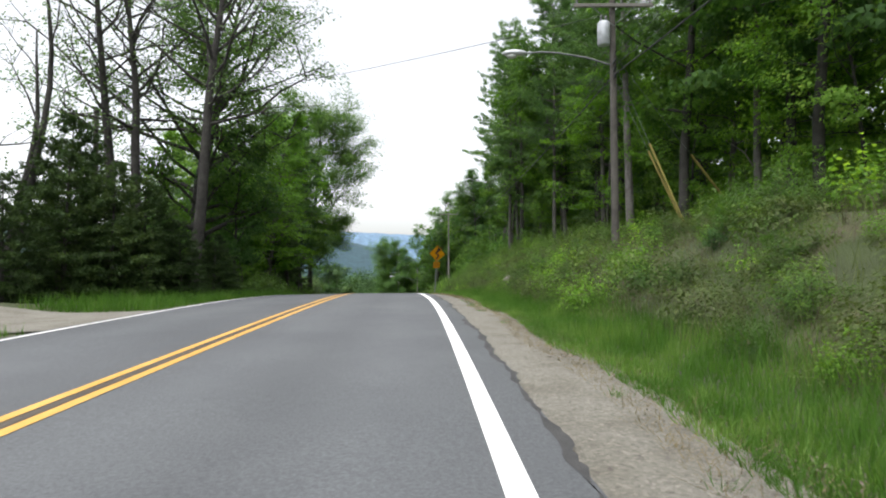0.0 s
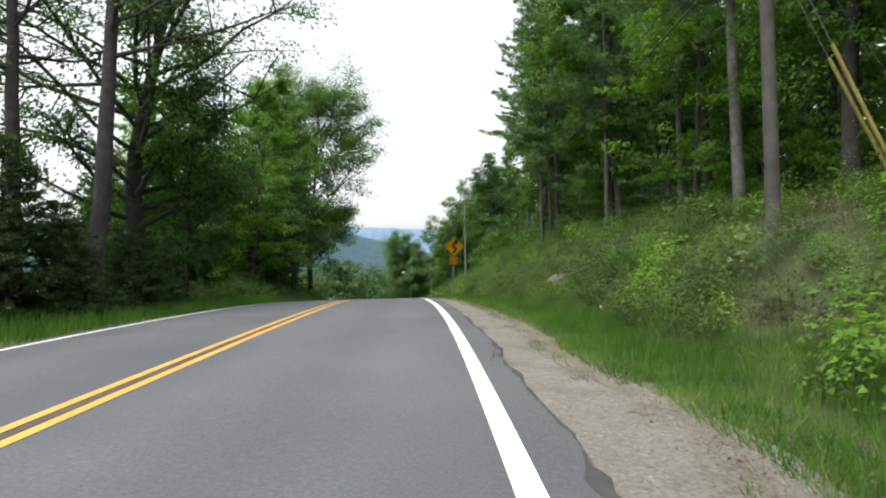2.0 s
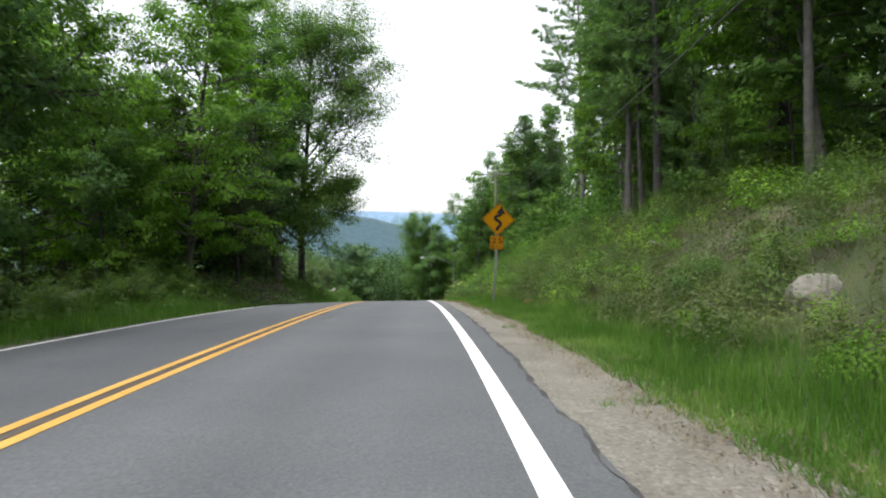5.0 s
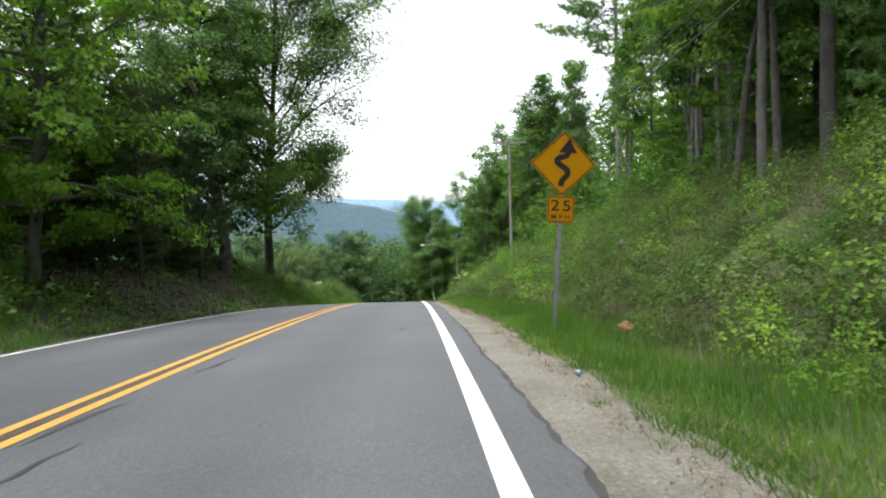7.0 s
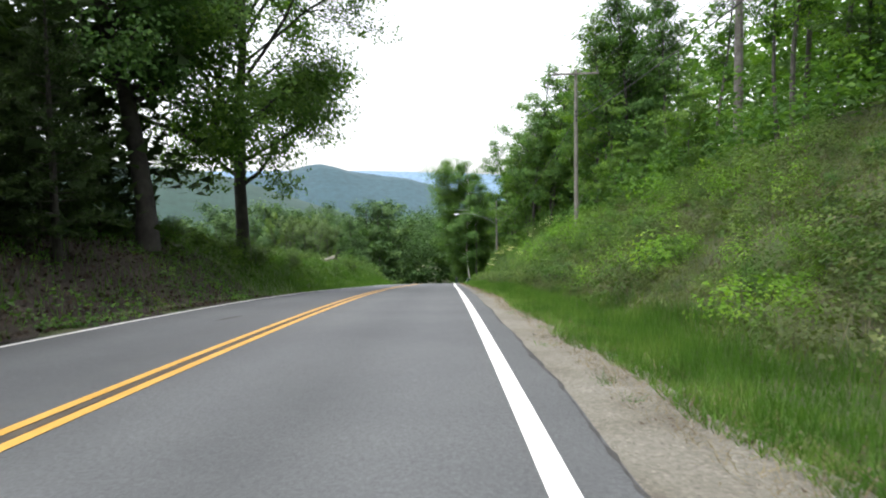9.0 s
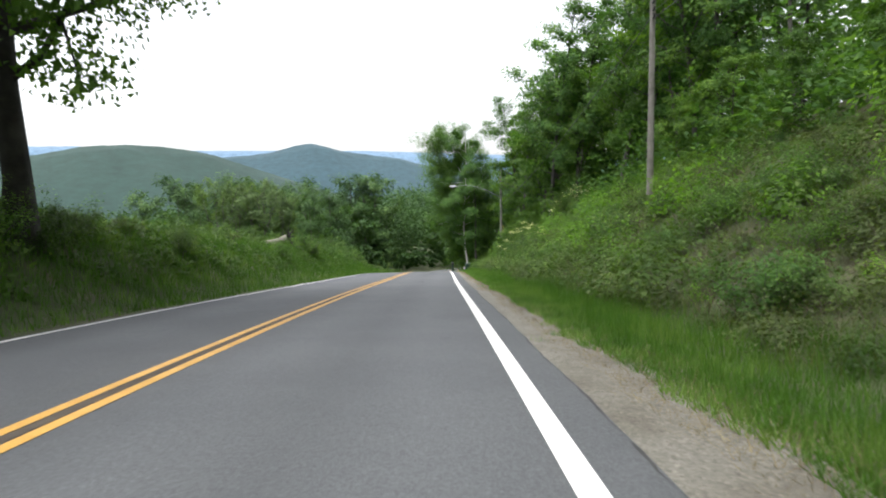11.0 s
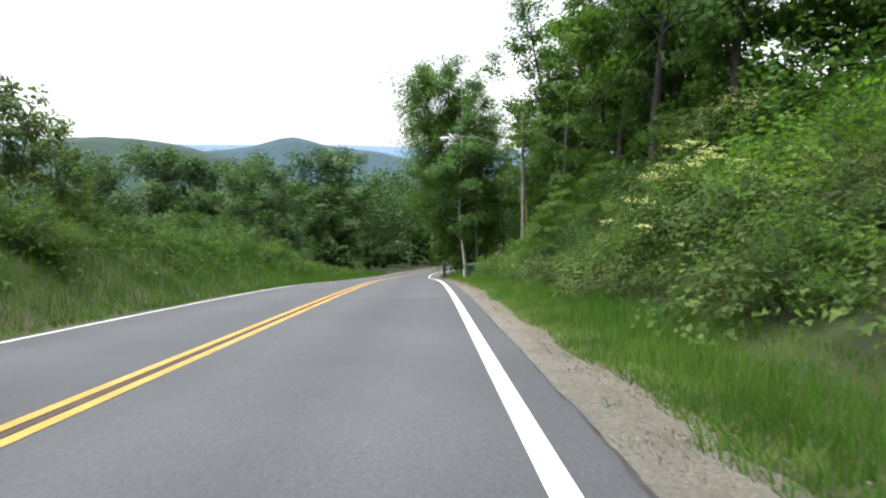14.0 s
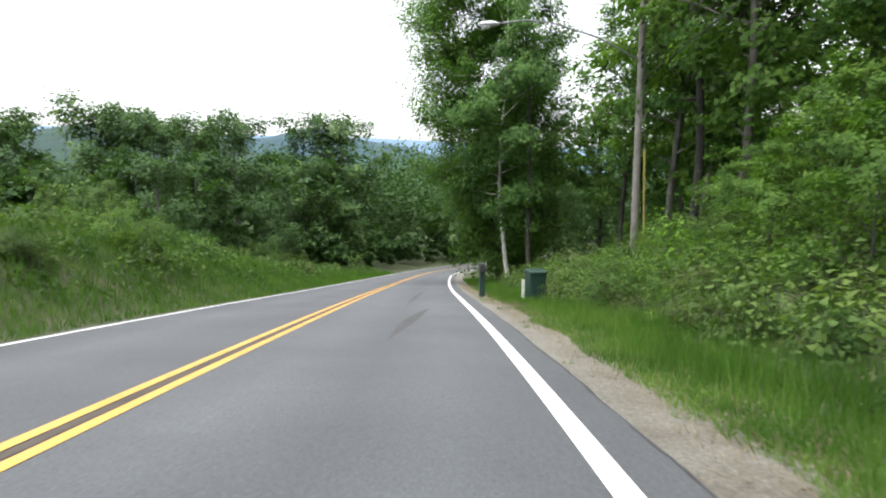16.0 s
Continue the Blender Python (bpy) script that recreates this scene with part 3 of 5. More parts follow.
for k, (y0, y1, lat0, slant, w) in enumerate(((121.0, 127.5, -1.6, 0.05, 0.12), (128, 139, -1.6, 0.01, 0.06))):
    ribbon("skid_mark", y0, y1, 0.2, (lambda y, a=lat0, b=slant, c=y0, e=w, f=y1: a + b * (y - c) + 0.25 * ((y - c) / (f - c)) ** 2 - e * np.sin(np.clip((y - c) / (f - c), 0.04, 0.96) * 3.14)),
           (lambda y, a=lat0, b=slant, c=y0, e=w, f=y1: a + b * (y - c) + 0.25 * ((y - c) / (f - c)) ** 2 + e * np.sin(np.clip((y - c) / (f - c), 0.04, 0.96) * 3.14)), 0.006, M_SKID, "dark curved tyre mark", "", parent=road)

dx, dy = np.meshgrid(np.arange(-9.6, 0.01, 0.4), np.arange(14.4, 19.3, 0.4))
dx = dx + line_x(dy) - 2 * LANE - 0.25
dy = dy + 0.35 * np.sin(dx * 0.9) * (np.abs(dy - 17.2) > 2.4)
c = dx.shape[1]
k = (np.arange(dx.shape[0] - 1)[:, None] * c + np.arange(c - 1)[None]).ravel()
tagged(new("driveway", mesh_of("driveway", np.stack([dx, dy, ground_z(dx, dy) + 0.03], -1).reshape(-1, 3), np.stack([k, k + 1, k + c + 1, k + c], 1), M_SAND, True)), "sandy gravel driveway meeting the road", "driveway", kind="structure")

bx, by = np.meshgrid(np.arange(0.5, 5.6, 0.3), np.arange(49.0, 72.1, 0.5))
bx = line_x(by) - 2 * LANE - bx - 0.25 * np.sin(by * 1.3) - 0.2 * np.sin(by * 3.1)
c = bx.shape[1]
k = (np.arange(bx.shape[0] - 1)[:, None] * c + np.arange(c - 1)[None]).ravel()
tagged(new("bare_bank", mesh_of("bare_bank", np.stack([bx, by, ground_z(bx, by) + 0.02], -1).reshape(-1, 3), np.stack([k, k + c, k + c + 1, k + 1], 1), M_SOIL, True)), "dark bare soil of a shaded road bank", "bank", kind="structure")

# ---- distance: wooded hills, air haze put into their colour and emission ----


# Woodland colour with distance haze painted in; weak emission lifts it further.
def hazed_hill_material(name, col, haze_glow):
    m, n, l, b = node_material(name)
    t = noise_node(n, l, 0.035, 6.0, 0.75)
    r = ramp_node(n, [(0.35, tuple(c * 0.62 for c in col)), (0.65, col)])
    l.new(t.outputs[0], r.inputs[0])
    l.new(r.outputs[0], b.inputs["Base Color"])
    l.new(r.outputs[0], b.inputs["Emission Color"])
    b.inputs["Emission Strength"].default_value, b.inputs["Roughness"].default_value = haze_glow, 1.0
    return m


def ridge(dist, az, el, material, label, seed, deep=400.0):
    """A wooded ridge at a distance: heights given as degrees above the level at bearings left of the road's start."""
    a = np.arange(az[0], az[-1], 0.12)
    e = np.interp(a, az, el)
    soft = np.exp(-np.linspace(-2, 2, 25) ** 2)
    e = np.convolve(np.pad(e, 12, "edge"), soft / soft.sum(), "valid")
    e = e + 0.05 * np.array([noise.noise((q * 0.9, seed, 0)) + 0.6 * noise.noise((q * 4.0, seed, 3)) for q in a])
    prof = [(-deep * 1.6, -0.2), (-deep, 0.35), (-deep * 0.5, 0.68), (-deep * 0.2, 0.9), (0.0, 1.0), (deep * 0.5, 0.6)]
    v = []
    for off, k in prof:
        d = dist + off
        top = np.tan(np.radians(e)) * dist
        z = -60 + (top + 60) * k + (14 * np.array([noise.noise((q * 0.35, seed + off * 0.01, 1)) for q in a]) if 0 < k < 1 else 0)
        v.append(np.stack([-np.sin(np.radians(a)) * d, np.cos(np.radians(a)) * d, z], -1))
    v = np.stack(v, 1).reshape(-1, 3)
    c = len(prof)
    i = (np.arange(len(a) - 1)[:, None] * c + np.arange(c - 1)[None]).ravel()
    return tagged(new("backdrop", mesh_of("hill", v, np.stack([i, i + 1, i + c + 1, i + c], 1), material, True)), label, "hill", kind="structure")


# Farther ridges: paler, bluer paint and stronger emission in place of real haze.
H_NEAR = hazed_hill_material("hazed_wooded_hill_near", (0.022, 0.05, 0.042), 0.1)
H_MID = hazed_hill_material("hazed_wooded_hill_mid", (0.03, 0.064, 0.08), 0.2)
H_FAR = hazed_hill_material("hazed_wooded_hill_far", (0.11, 0.175, 0.25), 0.4)
ridge(3900, [-80, -20, -5, 2, 8, 13, 20, 28, 36, 45, 90], [2.3, 2.3, 2.6, 2.9, 3.2, 3.4, 3.45, 3.45, 3.7, 3.5, 3.0], H_FAR, "distant mountain ridge with pale blue haze in its colour", 4.0)
ridge(2600, [-40, 0, 4, 8, 10, 12, 14.5, 16, 17.5, 19, 21, 24, 30, 90], [0.0, 0.2, 1.0, 2.2, 2.7, 2.95, 3.3, 3.7, 4.1, 3.8, 3.2, 2.9, 2.4, 1.5], H_MID, "wooded mountain with a rounded peak, hazed blue-green in colour", 8.0)
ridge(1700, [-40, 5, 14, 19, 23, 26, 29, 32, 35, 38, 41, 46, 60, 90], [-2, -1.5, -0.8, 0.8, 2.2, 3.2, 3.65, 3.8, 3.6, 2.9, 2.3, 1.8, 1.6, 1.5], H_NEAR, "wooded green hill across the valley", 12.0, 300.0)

# ---- utility poles, wires and the sign ----


def lathe(profile, sides=12):
    """A turned shape from (radius, height) pairs."""
    bm = bmesh.new()
    rings = []
    for r, z in profile:
        rings.append([bm.verts.new((r * math.cos(6.28319 * k / sides), r * math.sin(6.28319 * k / sides), z)) for k in range(sides)])
    for a, b in zip(rings, rings[1:]):
        for k in range(sides):
            bm.faces.new((a[k], a[(k + 1) % sides], b[(k + 1) % sides], b[k]))
    bm.faces.new(rings[-1])
    bm.faces.new(rings[0][::-1])
    return bm


def tube_mesh(name, pts, r0, r1, material, sides=8):
    t = Tubes()
    t.add(pts, np.linspace(r0, r1, len(pts)), sides)
    return t.mesh(name, material)


def utility_pole(x, y, z0, height, label, arm=0.0, lamp=0.0, can=False, lamp_at=0.8, lean=(0, 0), radius=0.15, lamp_rise=0.6, yaw=0.0, wood=M_POLE):
    """A wooden pole; arm: the crossarm's length; lamp: the reach of a street lamp's arm towards the road."""
    pole = tagged(new("utility_pole"), label, "utility pole")
    pole.matrix_basis = pose(x, y, z0, lean[0], lean[1], yaw)
    t = Tubes()
    t.add([(0, 0, -0.6), (0, 0, height * 0.5), (0, 0, height)], [radius, radius * 0.86, radius * 0.72], 12)
    t.add([(0, 0, height), (0, 0, height + 0.01)], [radius * 0.72, 0.001], 12)
    child("post", t.mesh("post", wood), pole)
    if arm:
        part("crossarm", box_bm(-arm / 2, arm / 2, -0.21, -0.11, height - 0.32, height - 0.2, 0.012), M_POLE, pole)
        for s in (-0.46, 0.46, 0.1):
            ins = lathe([(0.02, 0), (0.05, 0.03), (0.03, 0.07), (0.055, 0.1), (0.03, 0.16), (0.01, 0.17)], 8)
            bmesh.ops.translate(ins, verts=ins.verts, vec=(s * arm, -0.16, height - 0.2))
            part("insulator", ins, M_METAL, pole)
        for s in (-1, 1):
            child("brace", tube_mesh("brace", [(s * arm * 0.28, -0.2, height - 0.3), (0, -0.14, height - 0.95)], 0.014, 0.014, M_METAL, 5), pole)
    if can:
        bm = lathe([(0.17, 0), (0.21, 0.03), (0.21, 0.72), (0.19, 0.78), (0.08, 0.84)], 14)
        bmesh.ops.translate(bm, verts=bm.verts, vec=(-0.33, -0.1, height - 1.6))
        part("transformer", bm, M_CAN, pole, "pale grey transformer can", True)
        for s in (-0.08, 0.08):
            bu = lathe([(0.03, 0), (0.045, 0.05), (0.03, 0.1), (0.045, 0.15), (0.015, 0.24)], 8)
            bmesh.ops.translate(bu, verts=bu.verts, vec=(-0.33 + s, -0.1, height - 0.8))
            part("bushing", bu, M_METAL, pole)
    if lamp:
        h0 = height * lamp_at
        pts = [(-0.1, -0.05, h0), (-lamp * 0.3, -0.05, h0 + lamp_rise * 0.55), (-lamp * 0.62, -0.05, h0 + lamp_rise * 0.92), (-lamp * 0.8, -0.05, h0 + lamp_rise), (-lamp, -0.05, h0 + lamp_rise * 0.92)]
        child("lamp_arm", tube_mesh("lamp_arm", pts, 0.035, 0.028, M_METAL), pole, "thin galvanised lamp arm")
        bm = bmesh.new()
        bmesh.ops.create_uvsphere(bm, u_segments=14, v_segments=8, radius=0.5)
        for v in bm.verts:
            v.co.x *= 0.85
            v.co.y *= 0.34 * (1 - 0.35 * v.co.x)
            v.co.z *= 0.24 if v.co.z > 0 else 0.2
        bmesh.ops.translate(bm, verts=bm.verts, vec=(-lamp - 0.32, -0.05, h0 + lamp_rise * 0.92))
        head = part("lamp_head", bm, M_LAMP, pole, "pale grey cobra-head lamp", True)
        gl = bmesh.new()
        bmesh.ops.create_uvsphere(gl, u_segments=12, v_segments=6, radius=0.13)
        for v in gl.verts:
            v.co.x *= 1.4
            v.co.z *= 0.6
        bmesh.ops.translate(gl, verts=gl.verts, vec=(-lamp - 0.42, -0.05, h0 + lamp_rise * 0.92 - 0.1))
        part("lens", gl, M_WHITEBOX, head, "", True)
    for k in range(3):
        child("cable_clamp", tube_mesh("cable_clamp", [(-0.02 * k, -radius * 1.1, height * (0.66 + 0.03 * k)), (0.02, -radius * 1.5, height * (0.66 + 0.03 * k) + 0.16)], 0.05, 0.04, M_CABLE, 6), pole)
    return pole


POLE_A = (5.6, 24.2, 2.2)
POLE_B = (0.65, 90.2, -0.9)
POLE_C = (-5.75, 136.3, -9.3)
utility_pole(*POLE_A, 8.0, "weathered wooden utility pole with street lamp and transformer", 2.66, 3.0, True, 0.72, radius=0.14, lamp_rise=0.45, wood=M_POLE_DARK)
utility_pole(*POLE_B, 9.7, "weathered wooden utility pole with a crossarm on the bank", 2.9, radius=0.14)
utility_pole(*POLE_C, 10.1, "pale wooden utility pole with a long street lamp arm", 0, 5.3, False, 0.69, radius=0.15, lamp_rise=1.5)
utility_pole(-16.0, 31.5, 0.0, 8.6, "grey wooden utility pole among spruces", 0, radius=0.14, wood=M_POLE_DARK)


def cable(a, b, sag, r, label, n=24):
    t = np.linspace(0, 1, n)[:, None]
    p = np.array(a) * (1 - t) + np.array(b) * t
    p[:, 2] -= sag * 4 * (t * (1 - t))[:, 0]
    tagged(new("cable", tube_mesh("cable", p, r, r, M_CABLE, 5)), label, "cable")


def along(p, dx, dz):
    return (p[0] + dx, p[1] - 0.16, p[2] + dz)


BACK = (9.0, -22.0, 3.5)
for dx, dz in ((-1.2, 7.95), (1.2, 7.95)):
    cable(along(POLE_A, dx, dz), along(POLE_B, dx, dz + 1.7), 0.7, 0.011, "thin overhead power wire between poles")
    cable(along(BACK, dx, dz), along(POLE_A, dx, dz), 0.7, 0.011, "thin overhead power wire between poles")
for k, dz in enumerate((5.4, 5.7, 6.1)):
    cable(along(POLE_A, 0, dz), along(POLE_B, 0, dz + 1.0), 1.0, 0.022 if k == 0 else 0.011, "black telephone cable hung between poles")
    cable(along(BACK, 0, dz), along(POLE_A, 0, dz), 0.9, 0.022 if k == 0 else 0.011, "black telephone cable hung between poles")
cable(along(POLE_B, 0, 6.6), along(POLE_C, 0, 6.2), 0.8, 0.02, "black telephone cable hung between poles")
cable(along(POLE_B, 0, 9.6), along(POLE_C, 0, 9.9), 0.8, 0.011, "thin overhead power wire between poles")
cable(along(POLE_A, 0, 7.5), (-16.0, 31.4, 8.3), 0.35, 0.011, "thin wire crossing above the road")


def guy(top, foot, guard):
    """A slanted stay wire with a yellow plastic guard over its lower end."""
    g = tagged(new("guy_wire"), "steel stay wire with a yellow plastic guard", "guy wire")
    a, b = np.array(top, float), np.array(foot, float)
    child("wire", tube_mesh("wire", [a, b], 0.008, 0.008, M_METAL, 5), g)
    d = (a - b) / np.linalg.norm(a - b)
    child("guard", tube_mesh("guard", [b, b + d * guard], 0.04, 0.04, M_GUARD, 8), g, "yellow plastic tube")


def on_ground(x, y):
    return (x, y, float(ground_z(x, y)) - 0.05)


guy((5.62, 24.4, 8.3), on_ground(7.95, 23.8), 3.4)
guy((5.62, 24.4, 7.7), on_ground(8.0, 24.0), 3.2)
guy((5.62, 24.3, 8.4), on_ground(11.1, 26.4), 3.6)

guy((POLE_C[0] + 0.14, POLE_C[1] - 0.1, POLE_C[2] + 7.0), on_ground(POLE_C[0] + 0.34, POLE_C[1] - 0.2), 4.2)


def flat_shape(points, depth):
    bm = bmesh.new()
    f = bm.faces.new([bm.verts.new((x, 0, z)) for x, z in points])
    g = bmesh.ops.extrude_face_region(bm, geom=[f])
    bmesh.ops.translate(bm, verts=[v for v in g["geom"] if isinstance(v, bmesh.types.BMVert)], vec=(0, depth, 0))
    bmesh.ops.recalc_face_normals(bm, faces=bm.faces)
    return bm


def rounded(points, r, n=4):
    out = []
    for k, p in enumerate(points):
        p, a, b = Vector(p), Vector(points[k - 1]), Vector(points[(k + 1) % len(points)])
        s, e = p + (a - p).normalized() * r, p + (b - p).normalized() * r
        for i in range(n + 1):
            t = i / n
            out.append(tuple(s * (1 - t) ** 2 + p * 2 * t * (1 - t) + e * t * t))
    return out


def lettering(name, text, size, x, z, y, material, parent, stretch=1.0):
    cu = bpy.data.curves.new(name, "FONT")
    cu.body, cu.size, cu.align_x, cu.align_y, cu.extrude, cu.offset = text, size, "CENTER", "CENTER", 0.002, size * 0.004
    tmp = new(name, cu)
    dg = bpy.context.evaluated_depsgraph_get()
    me = bpy.data.meshes.new_from_object(tmp.evaluated_get(dg))
    bpy.data.objects.remove(tmp)
    me.transform(Matrix.Translation((x, y, z)) @ Matrix.Rotation(radians(90), 4, "X") @ Matrix.Diagonal((stretch, 1, 1, 1)))
    me.materials.clear()
    me.materials.append(material)
    return child(name, me, parent)


def curve_sign(x, y, z0, centre):
    """Winding-road warning sign over a speed plate, on a steel post that leans a little."""
    sign = tagged(new("road_sign"), "yellow winding-road warning sign above a 25 MPH plate", "road sign")
    sign.matrix_basis = pose(x, y, z0, 0, 4.2, 2)
    bm = flat_shape([(-0.035, 0), (-0.035, centre + 0.45), (0.035, centre + 0.45), (0.035, 0)], 0.004)
    for s in (-1, 1):
        w = flat_shape([(s * 0.035, -0.5), (s * 0.035, centre + 0.45), (s * 0.031, centre + 0.45), (s * 0.031, -0.5)], 0.035)
        me = bpy.data.meshes.new("flange")
        w.to_mesh(me)
        w.free()
        bm.from_mesh(me)
    part("post", bm, M_METAL, sign, "galvanised steel channel post")
    d, plate_from = 0.6, centre
    centre = centre + 0.035
    blade = part("diamond", flat_shape([(p[0], p[1] + centre) for p in rounded([(0, -d), (d, 0), (0, d), (-d, 0)], 0.05)], -0.004), M_SIGN, sign, "yellow diamond panel")
    blade.location = (0, -0.004, 0)
    o, i = d - 0.022, d - 0.045
    bm = bmesh.new()
    po = [bm.verts.new((q[0], -0.011, q[1] + centre)) for q in rounded([(0, -o), (o, 0), (0, o), (-o, 0)], 0.04)]
    pi = [bm.verts.new((q[0], -0.011, q[1] + centre)) for q in rounded([(0, -i), (i, 0), (0, i), (-i, 0)], 0.035)]
    for k in range(len(po)):
        bm.faces.new((po[k], po[(k + 1) % len(po)], pi[(k + 1) % len(po)], pi[k]))
    part("border", bm, M_BLACK, blade).location = (0, 0.004, 0)
    # the winding arrow: a stroke of even width and a head
    key = np.array([(-0.027, -0.41), (-0.011, -0.3), (0.095, -0.2), (0.085, -0.1), (-0.065, -0.02), (-0.13, 0.05), (-0.07, 0.115), (0.06, 0.14), (0.09, 0.22)])
    t = np.linspace(0, len(key) - 1, 49)
    p = np.stack([np.interp(t, range(len(key)), key[:, c]) for c in range(2)], 1)
    for _ in range(7):
        p[1:-1] = (p[:-2] + 2 * p[1:-1] + p[2:]) / 4
    tg = np.gradient(p, axis=0)
    tg /= np.linalg.norm(tg, axis=1)[:, None]
    nr = np.stack([-tg[:, 1], tg[:, 0]], 1) * 0.052
    v = np.concatenate([np.stack([(p + nr)[:, 0], np.full(49, -0.011), (p + nr)[:, 1] + centre], 1), np.stack([(p - nr)[:, 0], np.full(49, -0.011), (p - nr)[:, 1] + centre], 1)])
    k = np.arange(48)
    arrow = child("arrow", mesh_of("arrow", v, np.stack([k, k + 49, k + 50, k + 1], 1), M_BLACK), blade, "black winding arrow")
    arrow.location = (0, 0.0035, 0)
    head = flat_shape([(-0.085, centre + 0.205), (0.245, centre + 0.2), (0.095, centre + 0.465)], -0.002)
    part("arrow_head", head, M_BLACK, blade).location = (0, -0.0075, 0)
    pc, w = plate_from - 0.80, 0.245
    plate = part("speed_plate", flat_shape([(q[0], q[1] + pc) for q in rounded([(-w, -w), (w, -w), (w, w), (-w, w)], 0.035)], -0.004), M_SIGN, sign, "yellow square speed plate")
    plate.location = (0, -0.004, 0)
    bm = bmesh.new()
    o, i = w - 0.014, w - 0.028
    po = [bm.verts.new((q[0], -0.011, q[1] + pc)) for q in rounded([(-o, -o), (o, -o), (o, o), (-o, o)], 0.03)]
    pi = [bm.verts.new((q[0], -0.011, q[1] + pc)) for q in rounded([(-i, -i), (i, -i), (i, i), (-i, i)], 0.025)]
    for k in range(len(po)):
        bm.faces.new((po[k], po[(k + 1) % len(po)], pi[(k + 1) % len(po)], pi[k]))
    part("border", bm, M_BLACK, plate).location = (0, 0.004, 0)
    for figure, at in (("2", -0.108), ("5", 0.108)):
        lettering("digit", figure, 0.28, at, pc + 0.06, -0.008, M_BLACK, plate, 1.3)
    for letter, at in (("M", -0.125), ("P", 0.0), ("H", 0.125)):
        lettering("letter", letter, 0.115, at, pc - 0.14, -0.008, M_BLACK, plate, 1.12)
    for bz in (centre + 0.5, centre - 0.48, pc + 0.2, pc - 0.205):
        b = lathe([(0.012, 0), (0.012, 0.004), (0.006, 0.008)], 8)
        bmesh.ops.rotate(b, verts=b.verts, matrix=Matrix.Rotation(radians(90), 3, "X"))
        bmesh.ops.translate(b, verts=b.verts, vec=(0, -0.008, bz))
        part("bolt", b, M_METAL, sign)
    return sign


SIGN = (-0.82, 48.4)
sign_z = float(ground_z(*SIGN))
curve_sign(*SIGN, sign_z, 2.1 - sign_z)

# ---- trees ----


def stand(ob, x, y, scale=1.0, turn=0.0, sink=0.0, squash=1.0):
    return pose(x, y, float(ground_z(x, y)) - sink, 0, 0, turn) @ Matrix.Diagonal((scale, scale, scale * squash, 1))


def plant(ob, places):
    """The first place takes the thing itself, the others copies; a place is x, y, scale, turn, upward stretch."""
    for k, (x, y, s, turn, sq) in enumerate(places):
        m = stand(ob, x, y, s, turn, 0.1, sq)
        if k:
            copy_thing(ob, m)
        else:
            ob.matrix_basis = m


# left of the road, from the start of the walk on
plant(broadleaf(11, 15, 0.16, 5.0, 24, 1500, 0.12, M_BARK_DARK, LEAF_LOCUST, "nearly bare tree with several dark stems", 0.34, 5, 0.5, 60), [(-16.2, 25.5, 1.0, 0, 1), (-19.5, 21.5, 0.9, 80, 1)])
plant(broadleaf(12, 19, 0.42, 4.8, 26, 3600, 0.12, M_BARK_DARK, LEAF_LOCUST, "tall thin-leaved tree with a dark trunk", 0.28, 1, 0.75, 48, 0.6, 0.5), [(-10.6, 28.9, 1.0, 20, 1), (-13.0, 29.5, 0.95, 140, 1), (-14.6, 31.0, 0.98, 250, 1)])
plant(conifer(13, 8.0, 0.02, 3.3, 0.26, 7, 10, M_BARK_DARK, LEAF_SPRUCE, "dark green spruce with branches down to the grass", 0.15, -0.16, 0.22, 0.075, 8, 0.62),
      [(-14.2, 26.5, 0.84, 0, 1), (-11.9, 25.2, 0.72, 50, 1), (-16.6, 23.2, 0.8, 90, 1), (-13.4, 22.0, 0.6, 130, 1), (-10.4, 27.6, 0.52, 170, 0.9), (-10.3, 30.6, 0.5, 40, 0.85), (-11.2, 34.6, 0.42, 200, 0.85), (-12.8, 31.6, 0.45, 210, 1), (-18.6, 28.0, 0.7, 250, 1), (-19.0, 19.0, 0.7, 20, 1), (-10.9, 33.4, 0.36, 60, 1), (-11.6, 27.2, 0.7, 310, 1), (-15.4, 21.0, 0.6, 280, 1), (-12.0, 35.0, 0.38, 110, 1), (-12.9, 24.2, 0.75, 15, 1), (-17.6, 25.6, 0.72, 140, 1), (-15.6, 29.0, 0.6, 240, 1), (-20.5, 24.0, 0.7, 330, 1)])
plant(broadleaf(14, 19, 0.2, 7.8, 50, 46000, 0.14, M_BARK_DARK, LEAF_MAPLE, "old spreading maple with a thick furrowed trunk", 0.44, 1, 0.8, 30, 0.45), [(-13.0, 36.6, 0.95, 0, 1)])
plant(broadleaf(15, 13, 0.25, 3.2, 24, 12000, 0.17, M_BARK_DARK, LEAF_DARK, "slender tree with a dark trunk", 0.14, 1, 0.6, 35), [(-12.0, 38.2, 0.8, 0, 1), (-15.5, 42.5, 0.9, 70, 1), (-18, 55, 1, 100, 1), (-20, 62, 1.1, 10, 1), (-14.5, 47.5, 0.75, 220, 1), (-17.0, 39.5, 0.5, 130, 1), (-19.5, 46.0, 0.75, 300, 1), (-22.5, 38.5, 0.6, 60, 1)])
plant(broadleaf(16, 14.5, 0.07, 4.5, 66, 34000, 0.15, M_BARK, LEAF_FRESH, "bright green maple with low layered branches", 0.2, 1, 0.5, 18, 0.3, 0.22), [(-14.2, 52.8, 0.92, 0, 1.1), (-19.0, 51.5, 0.9, 200, 1), (-16.4, 49.6, 0.85, 290, 1)])
